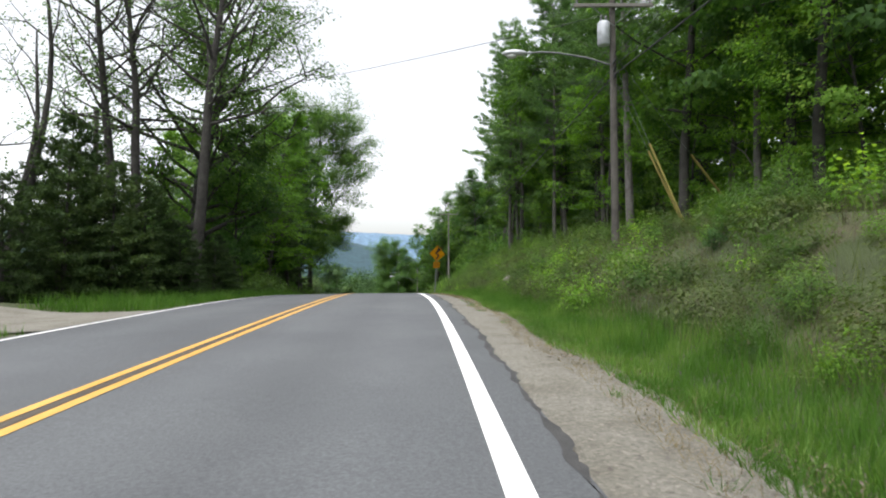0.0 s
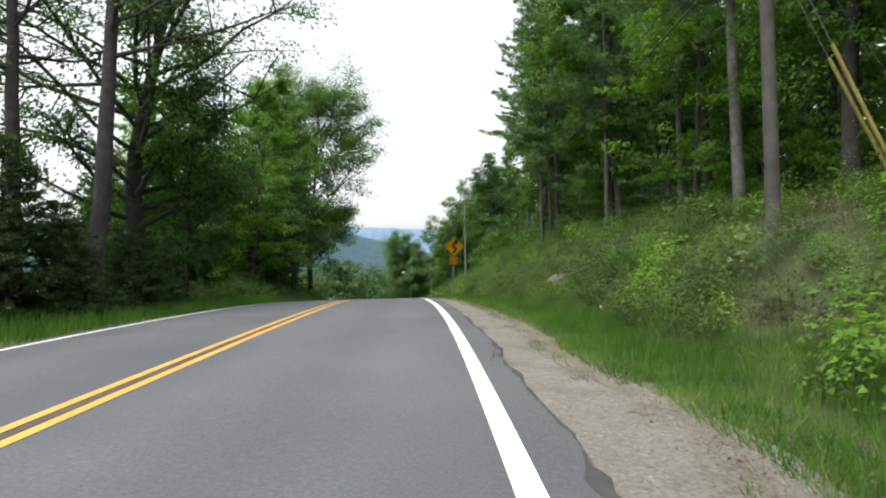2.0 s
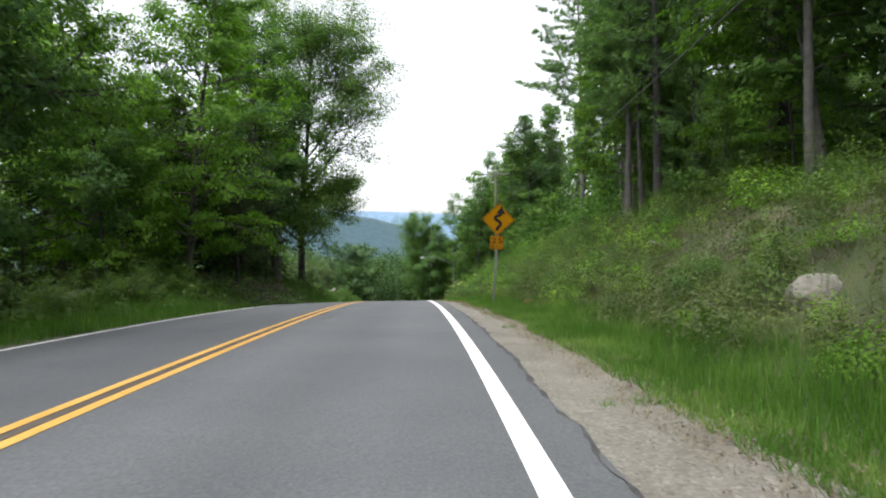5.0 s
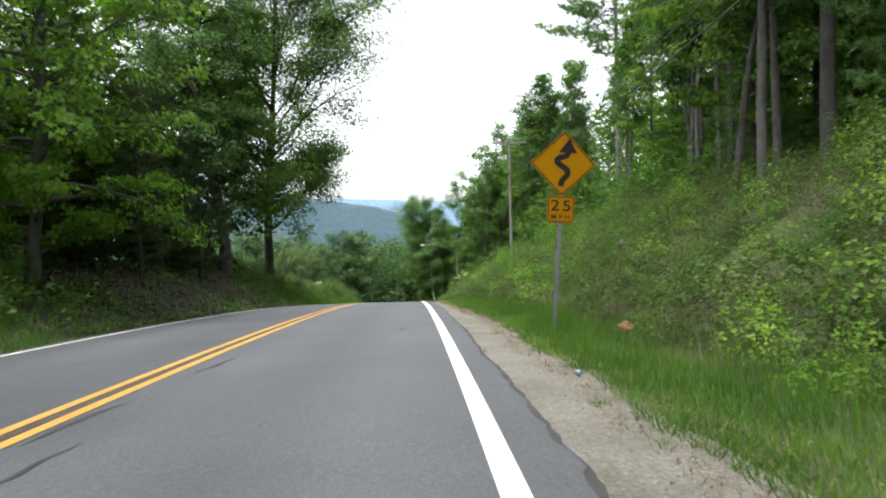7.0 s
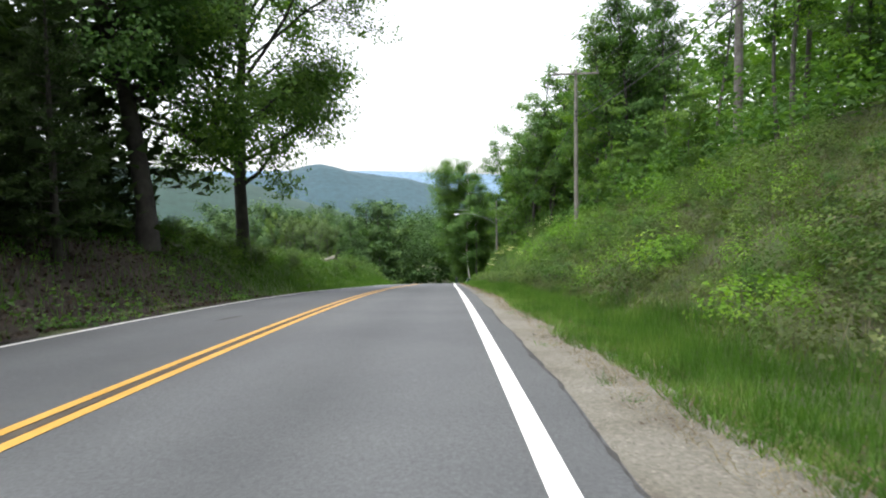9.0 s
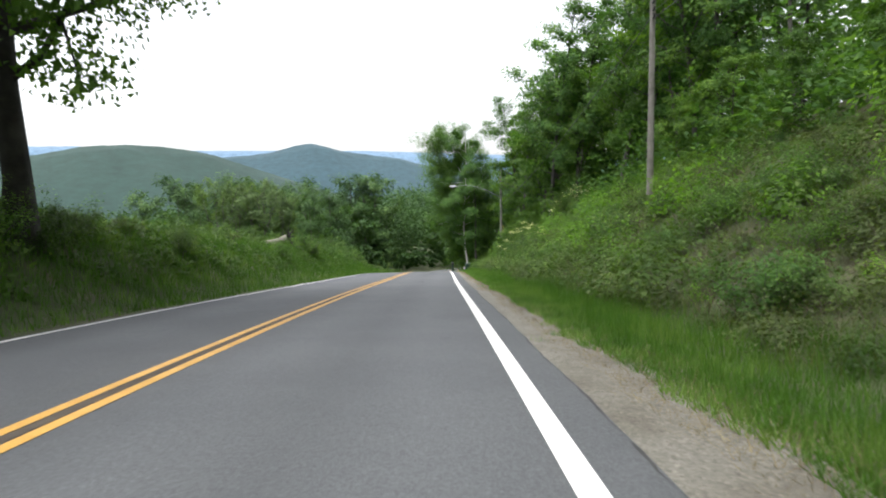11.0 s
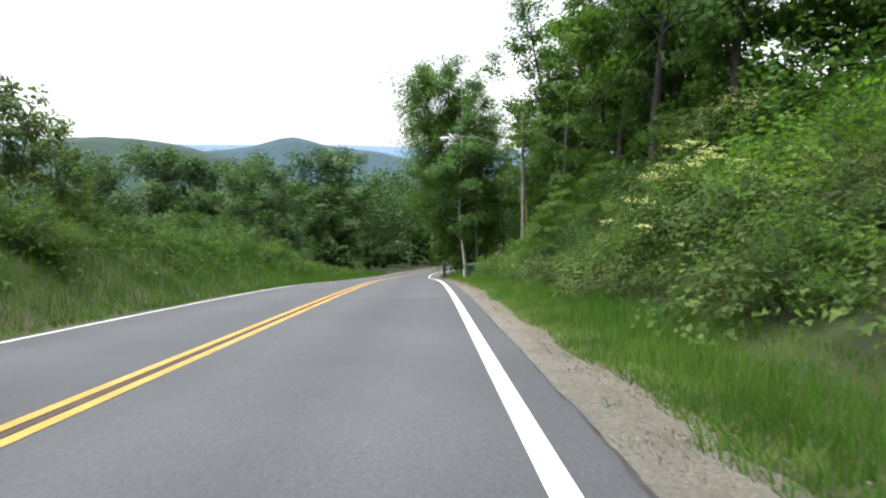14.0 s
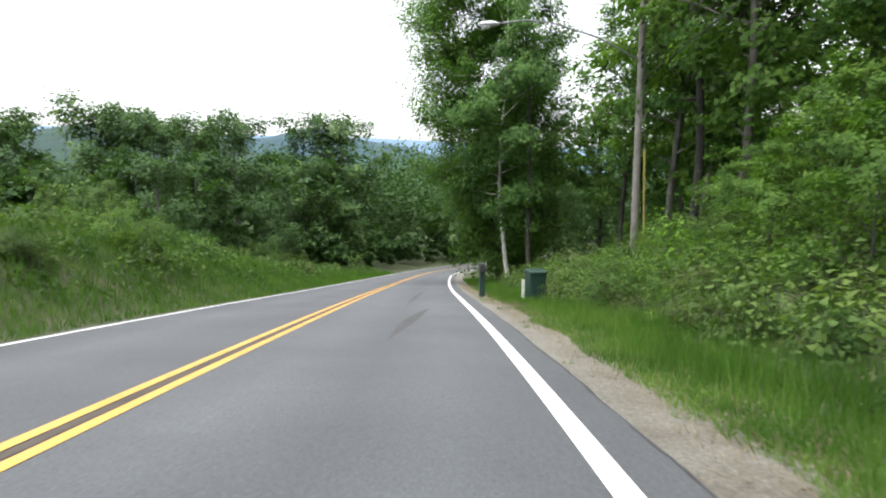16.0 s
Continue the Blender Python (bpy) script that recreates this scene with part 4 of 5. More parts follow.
plant(broadleaf(17, 20, 0.27, 4.9, 66, 60000, 0.14, M_BARK_DARK, LEAF_DARK, "tall dense dark green tree beside the road", 0.33, 1, 0.66, 20, 0.36, 0.5), [(-15.4, 68.2, 1.0, 0, 1.0)])
plant(conifer(18, 19, 0.1, 4.4, 0.52, 6, 8, M_BARK_DARK, LEAF_SPRUCE, "dark shady pine with dead lower branches", 0.26, -0.05, 0.3, 0.065, 8, 0.5, 0.15), [(-18.6, 43.6, 0.45, 40, 1), (-13.9, 57.6, 0.8, 100, 1), (-14.1, 62.6, 0.85, 310, 1), (-21.5, 48.5, 0.8, 140, 1), (-17.2, 46.8, 0.55, 240, 1), (-14.8, 60.6, 0.95, 10, 1), (-16.8, 58.2, 0.9, 60, 1), (-20.0, 58.0, 1.0, 200, 1), (-22.0, 61.0, 1.05, 20, 1), (-18.4, 59.6, 0.9, 300, 1), (-21.5, 74.0, 0.8, 330, 1), (-25.0, 66.5, 1.0, 120, 1), (-17.5, 63.5, 1.0, 90, 1), (-19.5, 70.5, 0.9, 200, 1), (-22.0, 65.0, 1.0, 30, 1), (-16.0, 64.4, 0.62, 130, 1), (-17.2, 68.4, 0.6, 250, 1), (-18.6, 66.6, 0.7, 340, 1), (-18.4, 72.6, 0.42, 70, 1), (-20.4, 76.0, 0.4, 190, 1), (-17.6, 70.4, 0.34, 20, 1)])
plant(broadleaf(23, 19, 0.2, 7.0, 44, 140000, 0.14, M_BARK_DARK, LEAF_MAPLE, "spreading maple on the bank with open branches", 0.3, 1, 1.0, 40, 0.5, 0.7, twigs=6, low=0.9), [(-16.1, 76.8, 1.08, 0, 1)])

# right of the road
plant(conifer(21, 21, 0.36, 3.9, 0.55, 6, 9, M_BARK, LEAF_PINE, "tall white pine with a bare lower trunk", 0.14, 0.02, 0.3, 0.055, 8, 0.55, 0.15, 0.2),
      [(5.3, 53.6, 0.95, 0, 1), (6.1, 54.4, 0.9, 90, 1), (9.6, 49.2, 0.95, 190, 1), (8.7, 37.4, 0.95, 200, 1), (6.8, 41.8, 0.9, 20, 1), (7.3, 60.4, 0.95, 45, 1), (7.6, 62.3, 0.9, 150, 1), (9.2, 78.0, 0.98, 270, 1), (8.2, 65.9, 0.95, 130, 1), (8.2, 67.3, 0.9, 300, 1), (13.5, 28.0, 0.95, 60, 1), (11.0, 25.3, 1.0, 10, 1), (9.2, 70.6, 0.9, 220, 1)])
plant(conifer(28, 21, 0.3, 3.4, 0.6, 6, 9, M_BARK_PALE, LEAF_PINE, "tall pine with pale flaking bark on its bare trunk", 0.19, 0.02, 0.3, 0.055, 8, 0.55, 0.15, 0.2),
      [(8.4, 31.6, 1.0, 0, 1), (8.3, 47.0, 0.98, 140, 1)])
plant(conifer(29, 27, 0.42, 6.6, 0.62, 6, 8, M_BARK_PALE, LEAF_PINE, "old white pine with wide open branches high up", 0.25, 0.04, 0.36, 0.07, 9, 0.75, 0.22, 0.3), [(8.6, 84.2, 1.0, 20, 1)])
plant(conifer(22, 17, 0.06, 4.0, 0.58, 6, 7, M_BARK_DARK, LEAF_PINE, "bushy white pine at the edge of the wood", 0.2, -0.02, 0.31, 0.075, 6, 0.6, 0.12, 0.25),
      [(10.2, 43.5, 0.9, 0, 1), (8.6, 47.0, 0.75, 100, 1), (12.5, 33.5, 0.9, 200, 1), (8.6, 57.0, 0.8, 300, 1), (10.4, 64.0, 0.9, 40, 1), (10.2, 72.0, 0.95, 140, 1), (14.5, 38.5, 1.0, 240, 1), (13.0, 47.5, 1.0, 340, 1), (12.0, 55.0, 1.0, 80, 1), (7.5, 92.5, 0.7, 180, 1), (-6.5, 165.0, 0.95, 55, 1), (6.5, 98.0, 0.85, 200, 1), (9.0, 104.0, 0.9, 20, 1), (-3.8, 158.0, 0.9, 95, 1), (7.4, 51.2, 0.62, 20, 1), (6.9, 57.8, 0.6, 70, 1), (9.3, 40.4, 0.66, 150, 1), (11.2, 36.0, 0.7, 260, 1)])
plant(broadleaf(30, 10, 0.18, 3.3, 26, 12000, 0.115, M_BARK_DARK, LEAF_FRESH, "slender maple with layered bright green leaves", 0.08, 1, 0.5, 16, 0.22, 0.45, twigs=3),
      [(8.0, 34.2, 0.95, 0, 1), (12.6, 24.0, 1.0, 70, 1), (12.2, 21.4, 0.95, 150, 1), (10.4, 29.6, 0.9, 220, 1), (13.7, 26.4, 1.15, 300, 1), (7.8, 44.6, 0.85, 40, 1), (9.0, 56.2, 0.9, 110, 1), (9.4, 73.5, 1.0, 190, 1), (11.2, 40.8, 1.0, 260, 1), (15.4, 27.5, 1.2, 330, 1)])
FOREST = [
    broadleaf(23, 16, 0.22, 3.7, 26, 7500, 0.205, M_BARK, LEAF_MAPLE, "slim broad-leaved forest tree in fresh green", 0.16, 1, 0.65, 28, 0.4, twigs=2),
    broadleaf(24, 18, 0.28, 3.8, 26, 8000, 0.215, M_BARK_DARK, LEAF_DARK, "dark broad-leaved forest tree", 0.19, 1, 0.7, 32, 0.45, twigs=2),
    conifer(25, 19, 0.25, 3.6, 0.8, 5, 6, M_BARK_DARK, LEAF_PINE, "pine standing inside the wood", 0.18, -0.05, 0.38, 0.09, 6, 0.6, 0.15),
    broadleaf(26, 7.0, 0.1, 2.5, 20, 7500, 0.135, M_BARK, LEAF_MAPLE, "young maple under the taller trees", 0.06, 1, 0.45, 22, 0.36, twigs=2),
]
FOREST.append(broadleaf(27, 17, 0.4, 1.9, 22, 6000, 0.16, M_BARK, LEAF_DARK, "grey-trunked aspen with a thin open crown", 0.14, 1, 0.6, 42, 0.6, twigs=2))
for t in FOREST:
    tagged(t, group="trees of the wood on the bank")
rng = np.random.default_rng(5)
spots = []
for _ in range(5000):
    y = rng.uniform(2, 150)
    lat = 8.5 + 24 * rng.random() ** 1.9
    if lat < np.interp(y, [0, 20, 30, 50, 90, 130, 140, 150], [11, 10.5, 9.8, 9.2, 10.2, 8.5, 9, 13]):
        continue
    x = float(line_x(y)) + lat
    if all((x - a) ** 2 + (y - b) ** 2 > (2.1 + 0.06 * lat) ** 2 for a, b, _ in spots):
        spots.append((x, y, lat))
spots = [q for q in spots[:165] if q[2] < 18]
kinds = [[], [], [], [], []]
for x, y, lat in spots:
    if 60 < y < 112 and lat < 24:
        if lat < 11.2:
            if y < 76 or y > 97:
                continue
            kinds[3].append((x, y, rng.uniform(0.6, 0.95), rng.uniform(0, 360), 1))
            continue
        if rng.random() < 0.92:
            kinds[rng.choice([4, 4, 4, 0, 3])].append((x, y, rng.uniform(0.8, 1.05), rng.uniform(0, 360), 1))
        continue
    w = [0.22, 0.06, 0.48, 0.24] if y < 28 else [0.14, 0.0, 0.56, 0.3] if y < 66 else [0.46, 0.04, 0.16, 0.34] if y < 85 else [0.42, 0.32, 0.0, 0.26]
    kinds[rng.choice(4, p=w)].append((x, y, rng.uniform(0.8, 1.15), rng.uniform(0, 360), rng.uniform(0.9, 1.1)))
for x, y, s in ((-3.6, 127.0, 0.7), (-2.6, 123.0, 0.8), (-2.9, 119.0, 0.7), (-1.0, 116.0, 0.8), (-6.2, 129.5, 0.36), (-5.2, 127.0, 0.54), (-5.7, 124.5, 0.56), (-5.6, 121.5, 0.62), (-4.3, 124.0, 0.7), (-4.4, 131.0, 0.46), (-5.1, 119.0, 0.62), (-4.2, 128.6, 0.55)):
    kinds[3].append((x, y, s, rng.uniform(0, 360), 1))
for x, y in ((3.5, 103.0), (5.0, 95.0), (7.5, 108.0), (-4.0, 148.2), (-2.4, 151.0), (-1.4, 145.5), (6.5, 119.0), (9.0, 122.0), (8.0, 114.5), (11.0, 118.0), (4.5, 126.0)):
    kinds[1].append((x, y, 0.9, rng.uniform(0, 360), 1))
for x, y, s in ((6.9, 91.5, 0.95), (7.6, 94.0, 1.0), (6.2, 96.5, 0.9)):
    kinds[4].append((x, y, s, rng.uniform(0, 360), 1.1))
for t, places in zip(FOREST, kinds):
    plant(t, places)
# low growth that closes the edge of the wood
n = 4600
y = rng.uniform(4, 135, n)
lat = np.interp(y, [0, 30, 60, 70, 80, 100, 135], [12.5, 12.5, 12.5, 11, 9.8, 10.4, 8.5]) + 12 * rng.random(n) ** 1.5
x = line_x(y) + lat
hgt = rng.uniform(0.3, 1, n) ** 1.3 * np.where((rng.random(n) < 0.25) & (y > 72), 5.0, np.where(y < 66, 1.3, 2.2))
c = np.repeat(np.stack([x, y, ground_z(x, y) + hgt], 1), 14, 0) + rng.normal(size=(n * 14, 3)) * np.array([0.45, 0.45, 0.22])
v, f = leaves(rng, c, 0.24, 1.0, 0.8)
tagged(new("understory", mesh_of("understory", v, f, LEAF_DARK)), "dense low growth under the trees of the wood", "undergrowth", kind="stuff")
# the deeper wood, a mass of leaf clumps behind the edge trees
n = 6600
y = -10 + 175 * rng.random(n) ** 1.2
x = line_x(y) + np.interp(y, [0, 50, 70, 105, 120, 165], [17.5, 17.5, 20, 20, 15, 15]) + 26 * rng.random(n)
c = np.repeat(np.stack([x, y, ground_z(x, y) + 0.5 + rng.random(n) * np.interp(y, [50, 68, 104, 118], [15, 9, 9, 19])], 1), 10, 0) + rng.normal(size=(n * 10, 3)) * np.array([0.9, 0.9, 0.5])
v, f = leaves(rng, c, 0.7, 0.9, 0.8)
tagged(new("deep_wood", mesh_of("deep_wood", v, f, LEAF_MAPLE)), "dark wood behind the trees of the edge", "woods", kind="stuff")
# the dark wood behind the trees left of the road
n = 1300
x, y = rng.uniform(-28, -15.0, n), rng.uniform(55, 70.5, n)
c = np.repeat(np.stack([x, y, ground_z(x, y) + 0.3 + 8 * rng.random(n) ** 1.2], 1), 14, 0) + clump(rng, n * 14, 1.3) * np.array([0.9, 0.9, 0.5])
v, f = leaves(rng, c, 0.45, 0.9, 0.8)
tagged(new("deep_wood", mesh_of("deep_wood", v, f, LEAF_SPRUCE)), "dark dense growth behind the roadside trees", "woods", kind="stuff")
# the far end: birches, the round-topped tree, the dark trees over the road
plant(broadleaf(31, 21, 0.22, 4.6, 44, 40000, 0.19, M_BIRCH, LEAF_DARK, "tall birch with a leaning white trunk", 0.15, 1, 0.7, 16, 0.6, 0.7, lean=(-0.2, 0)), [(-10.3, 149.5, 0.92, 0, 1.1)])
plant(broadleaf(34, 17, 0.2, 0.9, 14, 700, 0.16, M_BARK_DARK, LEAF_DARK, "dead dark trunk wound with ivy", 0.14, 1, 0.25, 30), [(-9.2, 147.5, 1.0, 0, 1)])
plant(broadleaf(32, 20, 0.25, 4.0, 32, 18000, 0.21, M_BARK_PALE, LEAF_MAPLE, "tall tree with a rounded light green top", 0.24, 1, 0.75, 38, 0.6, 0.7), [(2.6, 107, 0.78, 60, 1), (4.2, 111, 0.85, 160, 1), (0.0, 121.7, 0.9, 200, 1), (0.25, 124.2, 0.95, 300, 1), (-2.4, 139.4, 0.95, 90, 1), (0.5, 116, 0.8, 30, 1)])
plant(broadleaf(33, 24, 0.1, 5.2, 84, 76000, 0.2, M_BARK, LEAF_MAPLE, "tall dense tree with a rounded light top", 0.24, 1, 1.05, 24, 0.8, 0.8, lean=(-0.02, 0)), [(-11.0, 154.0, 0.9, 0, 1), (-9.6, 158.0, 0.75, 120, 1)])
# ---- across the valley, left ----
plant(broadleaf(45, 4.8, 0.45, 1.7, 22, 1900, 0.15, M_BARK, LEAF_LOCUST, "thin-stemmed sumac with feathery leaves on the bank", 0.07, 4, 0.32, 50, 0.6, 0.8, twigs=2),
      [(-22.4, 105.5, 1.0, 0, 1), (-23.6, 107.4, 1.05, 70, 1), (-21.6, 107.8, 0.9, 150, 1), (-24.6, 104.2, 1.0, 200, 1), (-22.6, 110.5, 0.9, 260, 1), (-25.5, 109.0, 1.0, 310, 1)])
VALLEY = [
    broadleaf(41, 9, 0.06, 4.0, 18, 5400, 0.24, M_BARK, LEAF_FAR, "round green tree in the valley", 0.14, 1, 0.75, 30, 0.6, 0.4, twigs=1),
    broadleaf(42, 12, 0.08, 3.6, 18, 5400, 0.24, M_BARK, LEAF_FAR, "upright green tree in the valley", 0.16, 1, 0.75, 38, 0.7, 0.4, twigs=1),
    conifer(43, 11, 0.05, 2.4, 0.7, 6, 5, M_BARK_DARK, LEAF_SPRUCE, "dark spruce standing in the valley", 0.15, -0.15, 0.4, 0.12, 6),
    broadleaf(44, 4.2, 0.03, 2.3, 18, 3000, 0.16, M_BARK, LEAF_SHRUB, "small bushy tree above the bank", 0.06, 3, 0.42, 35, 0.6, 0.6, twigs=2),
]
rng = np.random.default_rng(8)
kinds = [[], [], [], []]
joined = []
for _ in range(330):
    y = 112 + 250 * rng.random() ** 1.25
    side = np.interp(y, [95, 150, 200, 330], [17, 12, 9, 14]) + 85 * rng.random() ** 1.7
    x = float(line_x(y)) - 2 * LANE - side
    top = np.interp(y, [112, 130, 150, 170, 200, 260, 360], [-4.8, -5.2, -4.0, -2.4, 0.0, 3.4, 6.5]) - 3.0 * rng.random() ** 1.3
    rise = max(2.5, top - float(ground_z(x, y)))
    if y < 200 and side < 45 and len(kinds[0]) + len(kinds[1]) < 66:
        k = rng.choice(3, p=[0.48, 0.45, 0.07])
        kinds[k].append((x, y, rise / (9.6, 12.4, 11.3)[k], rng.uniform(0, 360), 1.0))
    else:
        joined.append((x, y, rise))
for _ in range(42):
    y = rng.uniform(84, 190)
    side = np.interp(y, [84, 100, 125, 190], [8, 6.5, 5, 4.5]) + 7 * rng.random()
    x = float(line_x(y)) - 2 * LANE - side
    kinds[3].append((x, y, np.interp(y, [84, 110, 130, 150, 190], [0.3, 0.7, 0.75, 0.85, 1.0]) * rng.uniform(0.7, 1.15), rng.uniform(0, 360), rng.uniform(0.85, 1.15)))
for _ in range(45):
    y = rng.uniform(172, 265)
    joined.append((float(line_x(y)) - 2 * LANE - rng.uniform(3, 10), y, rng.uniform(2.5, 6)))
for _ in range(150):
    y = rng.uniform(146, 330)
    x = float(line_x(y)) + (5.5 if y > 160 else 12.0) + 45 * rng.random() ** 1.3
    joined.append((x, y, rng.uniform(13, 22)))
at, size = [], []
for x, y, s in joined:
    h, r, s = s, s * rng.uniform(0.24, 0.36), s / 10
    lobes = rng.normal(size=(9, 3)) * np.array([0.5, 0.5, 0.42])
    lobes /= np.maximum(1, np.linalg.norm(lobes, axis=1))[:, None]
    c = np.array([x, y, float(ground_z(x, y)) + h * 0.55]) + lobes * np.array([r, r, h * 0.4])
    at.append(np.repeat(c, 50, 0) + clump(rng, 450, 1.5) * np.array([0.75, 0.75, 0.6]) * s)
v, f = leaves(rng, np.concatenate(at), 0.62, 0.8, 0.8)
tagged(new("valley_woods", mesh_of("valley_woods", v, f, LEAF_FAR)), "dense young woods filling the valley", "woods", kind="stuff")
for t, places in zip(VALLEY, kinds):
    tagged(t, group="trees of the valley")
    plant(t, places)
# far woods, one mass of leaf clumps over the ground
n = 6000
yy = 230 + 900 * rng.random(n) ** 1.6
xx = -yy * rng.uniform(-0.35, 1.2, n)
zz = ground_z(xx, yy) + rng.uniform(3, 13, n)
c = np.repeat(np.stack([xx, yy, zz], 1), 10, 0) + rng.normal(size=(n * 10, 3)) * np.array([2.4, 2.4, 2.2])
v, f = leaves(rng, c, 2.2, 0.9, 0.8)
tagged(new("far_woods", mesh_of("far_woods", v, f, LEAF_FAR)), "green woods filling the valley", "woods", kind="stuff")

# ---- shrubs of the banks ----
BUSHES = [
    shrub(51, 1.2, 0.9, 14, 2700, 0.067, LEAF_SHRUB, "leafy green bush on the bank"),
    shrub(52, 0.8, 0.8, 12, 2100, 0.058, LEAF_WEED, "low yellow-green bush among weeds", "weed_bush"),
    shrub(53, 1.7, 1.2, 18, 4000, 0.064, LEAF_MAPLE, "tall fresh green bush on the bank"),
    shrub(54, 1.0, 1.0, 13, 2400, 0.065, LEAF_DARK, "dark green bramble bush on the bank", "bramble"),
]
rng = np.random.default_rng(9)
kinds = [[(3.9, 28.0, 0.7, 0, 1)], [(2.8, 26.2, 0.8, 0, 1)], [(6.6, 16.5, 0.7, 30, 1), (7.6, 20.5, 0.75, 200, 1), (5.4, 13.6, 0.6, 80, 1), (4.4, 11.4, 0.6, 300, 1), (3.9, 28.4, 1.05, 0, 1.05), (1.5, 48.3, 0.85, 40, 1.1), (0.3, 52.0, 0.6, 200, 1.1), (1.7, 56.2, 0.95, 40, 1.15), (3.6, 60.0, 1.0, 90, 1.2), (-0.2, 79.5, 0.9, 10, 1.1)], []]
for _ in range(34):
    y = rng.uniform(97, 141)
    lat = rng.uniform(4.6, 8.5)
    kinds[rng.choice([2, 0, 0, 3])].append((float(line_x(y)) + lat, y, np.interp(y, [97, 122, 128, 141], [1.15, 1.3, 0.8, 0.55]) * np.interp(lat, [4.6, 8], [0.75, 1.2]) * rng.uniform(0.8, 1.15), rng.uniform(0, 360), rng.uniform(0.9, 1.2)))
for _ in range(170):
    y = rng.uniform(6, 150) if rng.random() < 0.62 else rng.uniform(34, 86)
    lo = np.interp(y, [0, 90, 110, 150], [3.9, 3.6, 3.0, 3.3])
    lat = lo + 6.0 * rng.random()
    big = np.interp(y, [0, 25, 40, 60, 95, 150], [0.95, 0.8, 0.65, 0.8, 1.05, 1.1])
    if 24 < y < 45 and rng.random() < 0.4:
        continue
    w = [0.3, 0.28, 0.16, 0.26] if y < 85 else [0.34, 0.2, 0.3, 0.16]
    kinds[rng.choice(4, p=w)].append((float(line_x(y)) + lat, y, big * rng.uniform(0.7, 1.25), rng.uniform(0, 360), rng.uniform(0.85, 1.15)))
for _ in range(16):
    y = rng.uniform(40, 52)
    kinds[rng.choice([0, 2])].append((float(line_x(y)) - 2 * LANE - rng.uniform(2.5, 6), y, rng.uniform(0.7, 1.2), rng.uniform(0, 360), 1))
for _ in range(18):
    y = rng.uniform(97, 122)
    kinds[rng.choice([0, 0, 3, 1])].append((float(line_x(y)) + rng.uniform(3.7, 5.2), y, rng.uniform(0.5, 0.8), rng.uniform(0, 360), 1))
for y0, y1, lat0, lat1, s0, s1, many, mixed in ((6, 34, 3.9, 9, 0.5, 0.95, 28, (2, 0, 2, 3, 1)), (85, 98, 4.4, 9, 0.8, 1.15, 16, (0, 2, 3)), (114, 127, 3.4, 4.8, 0.45, 0.7, 14, (0, 3, 2))):
    for _ in range(many):
        y = rng.uniform(y0, y1)
        kinds[rng.choice(mixed)].append((float(line_x(y)) + rng.uniform(lat0, lat1), y, rng.uniform(s0, s1), rng.uniform(0, 360), rng.uniform(0.9, 1.15)))
for _ in range(60):
    y = rng.uniform(72, 112)
    kinds[rng.choice(4, p=[0.4, 0.26, 0.14, 0.2])].append((float(line_x(y)) + rng.uniform(3.9, 10.0), y, rng.uniform(0.65, 1.1), rng.uniform(0, 360), rng.uniform(0.85, 1.1)))
for _ in range(16):
    y = rng.uniform(63, 82)
    kinds[rng.choice([0, 2, 2])].append((float(line_x(y)) - 2 * LANE - rng.uniform(4.3, 7.5), y, rng.uniform(0.6, 1.0), rng.uniform(0, 360), 1))
for _ in range(72):
    y = rng.uniform(50, 170)
    if 53 < y < 70 and rng.random() < 0.7:
        continue
    side = np.interp(y, [40, 60, 150, 175], [3.5, 2.8, 2.6, 2.5]) + 5 * rng.random() ** 1.2
    w = [0.36, 0.24, 0.2, 0.2]
    kinds[rng.choice(4, p=w)].append((float(line_x(y)) - 2 * LANE - side, y, rng.uniform(0.7, 1.3), rng.uniform(0, 360), rng.uniform(0.85, 1.15)))
more = np.random.default_rng(91)
for _ in range(12):
    y = more.uniform(62, 75)
    kinds[more.choice([3, 3, 0])].append((float(line_x(y)) - 2 * LANE - more.uniform(4.6, 8.0), y, more.uniform(0.8, 1.3), more.uniform(0, 360), 1.1))
for _ in range(18):
    y = more.uniform(98, 114)
    kinds[more.choice([0, 3, 0, 1])].append((float(line_x(y)) + more.uniform(3.8, 6.2), y, more.uniform(0.6, 0.95), more.uniform(0, 360), 1.1))
for t, places in zip(BUSHES, kinds):
    tagged(t, group="bushes of the banks")
    plant(t, places)
bloom = shrub(55, 2.3, 1.5, 22, 7500, 0.085, LEAF_SHRUB, "tall green bush with flat heads of cream blossom")
rng = np.random.default_rng(56)
heads = np.stack([rng.normal(size=46) * 0.85, rng.normal(size=46) * 0.85, np.zeros(46)], 1)
heads[:, 2] = 2.25 - 0.32 * (heads[:, 0] ** 2 + heads[:, 1] ** 2) + rng.normal(size=46) * 0.12
heads[:, 2] = np.maximum(heads[:, 2], 0.9)
v, f = leaves(rng, np.repeat(heads, 40, 0) + rng.normal(size=(46 * 40, 3)) * np.array([0.085, 0.085, 0.03]), 0.05, 1.5, 0.9)
child("blossom", mesh_of("blossom", v, f, LEAF_FLOWER), bloom, "flat cream-white flower heads")
plant(bloom, [(1.4, 116.0, 1.2, 0, 1), (0.4, 113.6, 1.0, 60, 1), (-3.7, 104.6, 0.85, 140, 1)])

# ---- grass of the verges and low weeds: one mass each ----


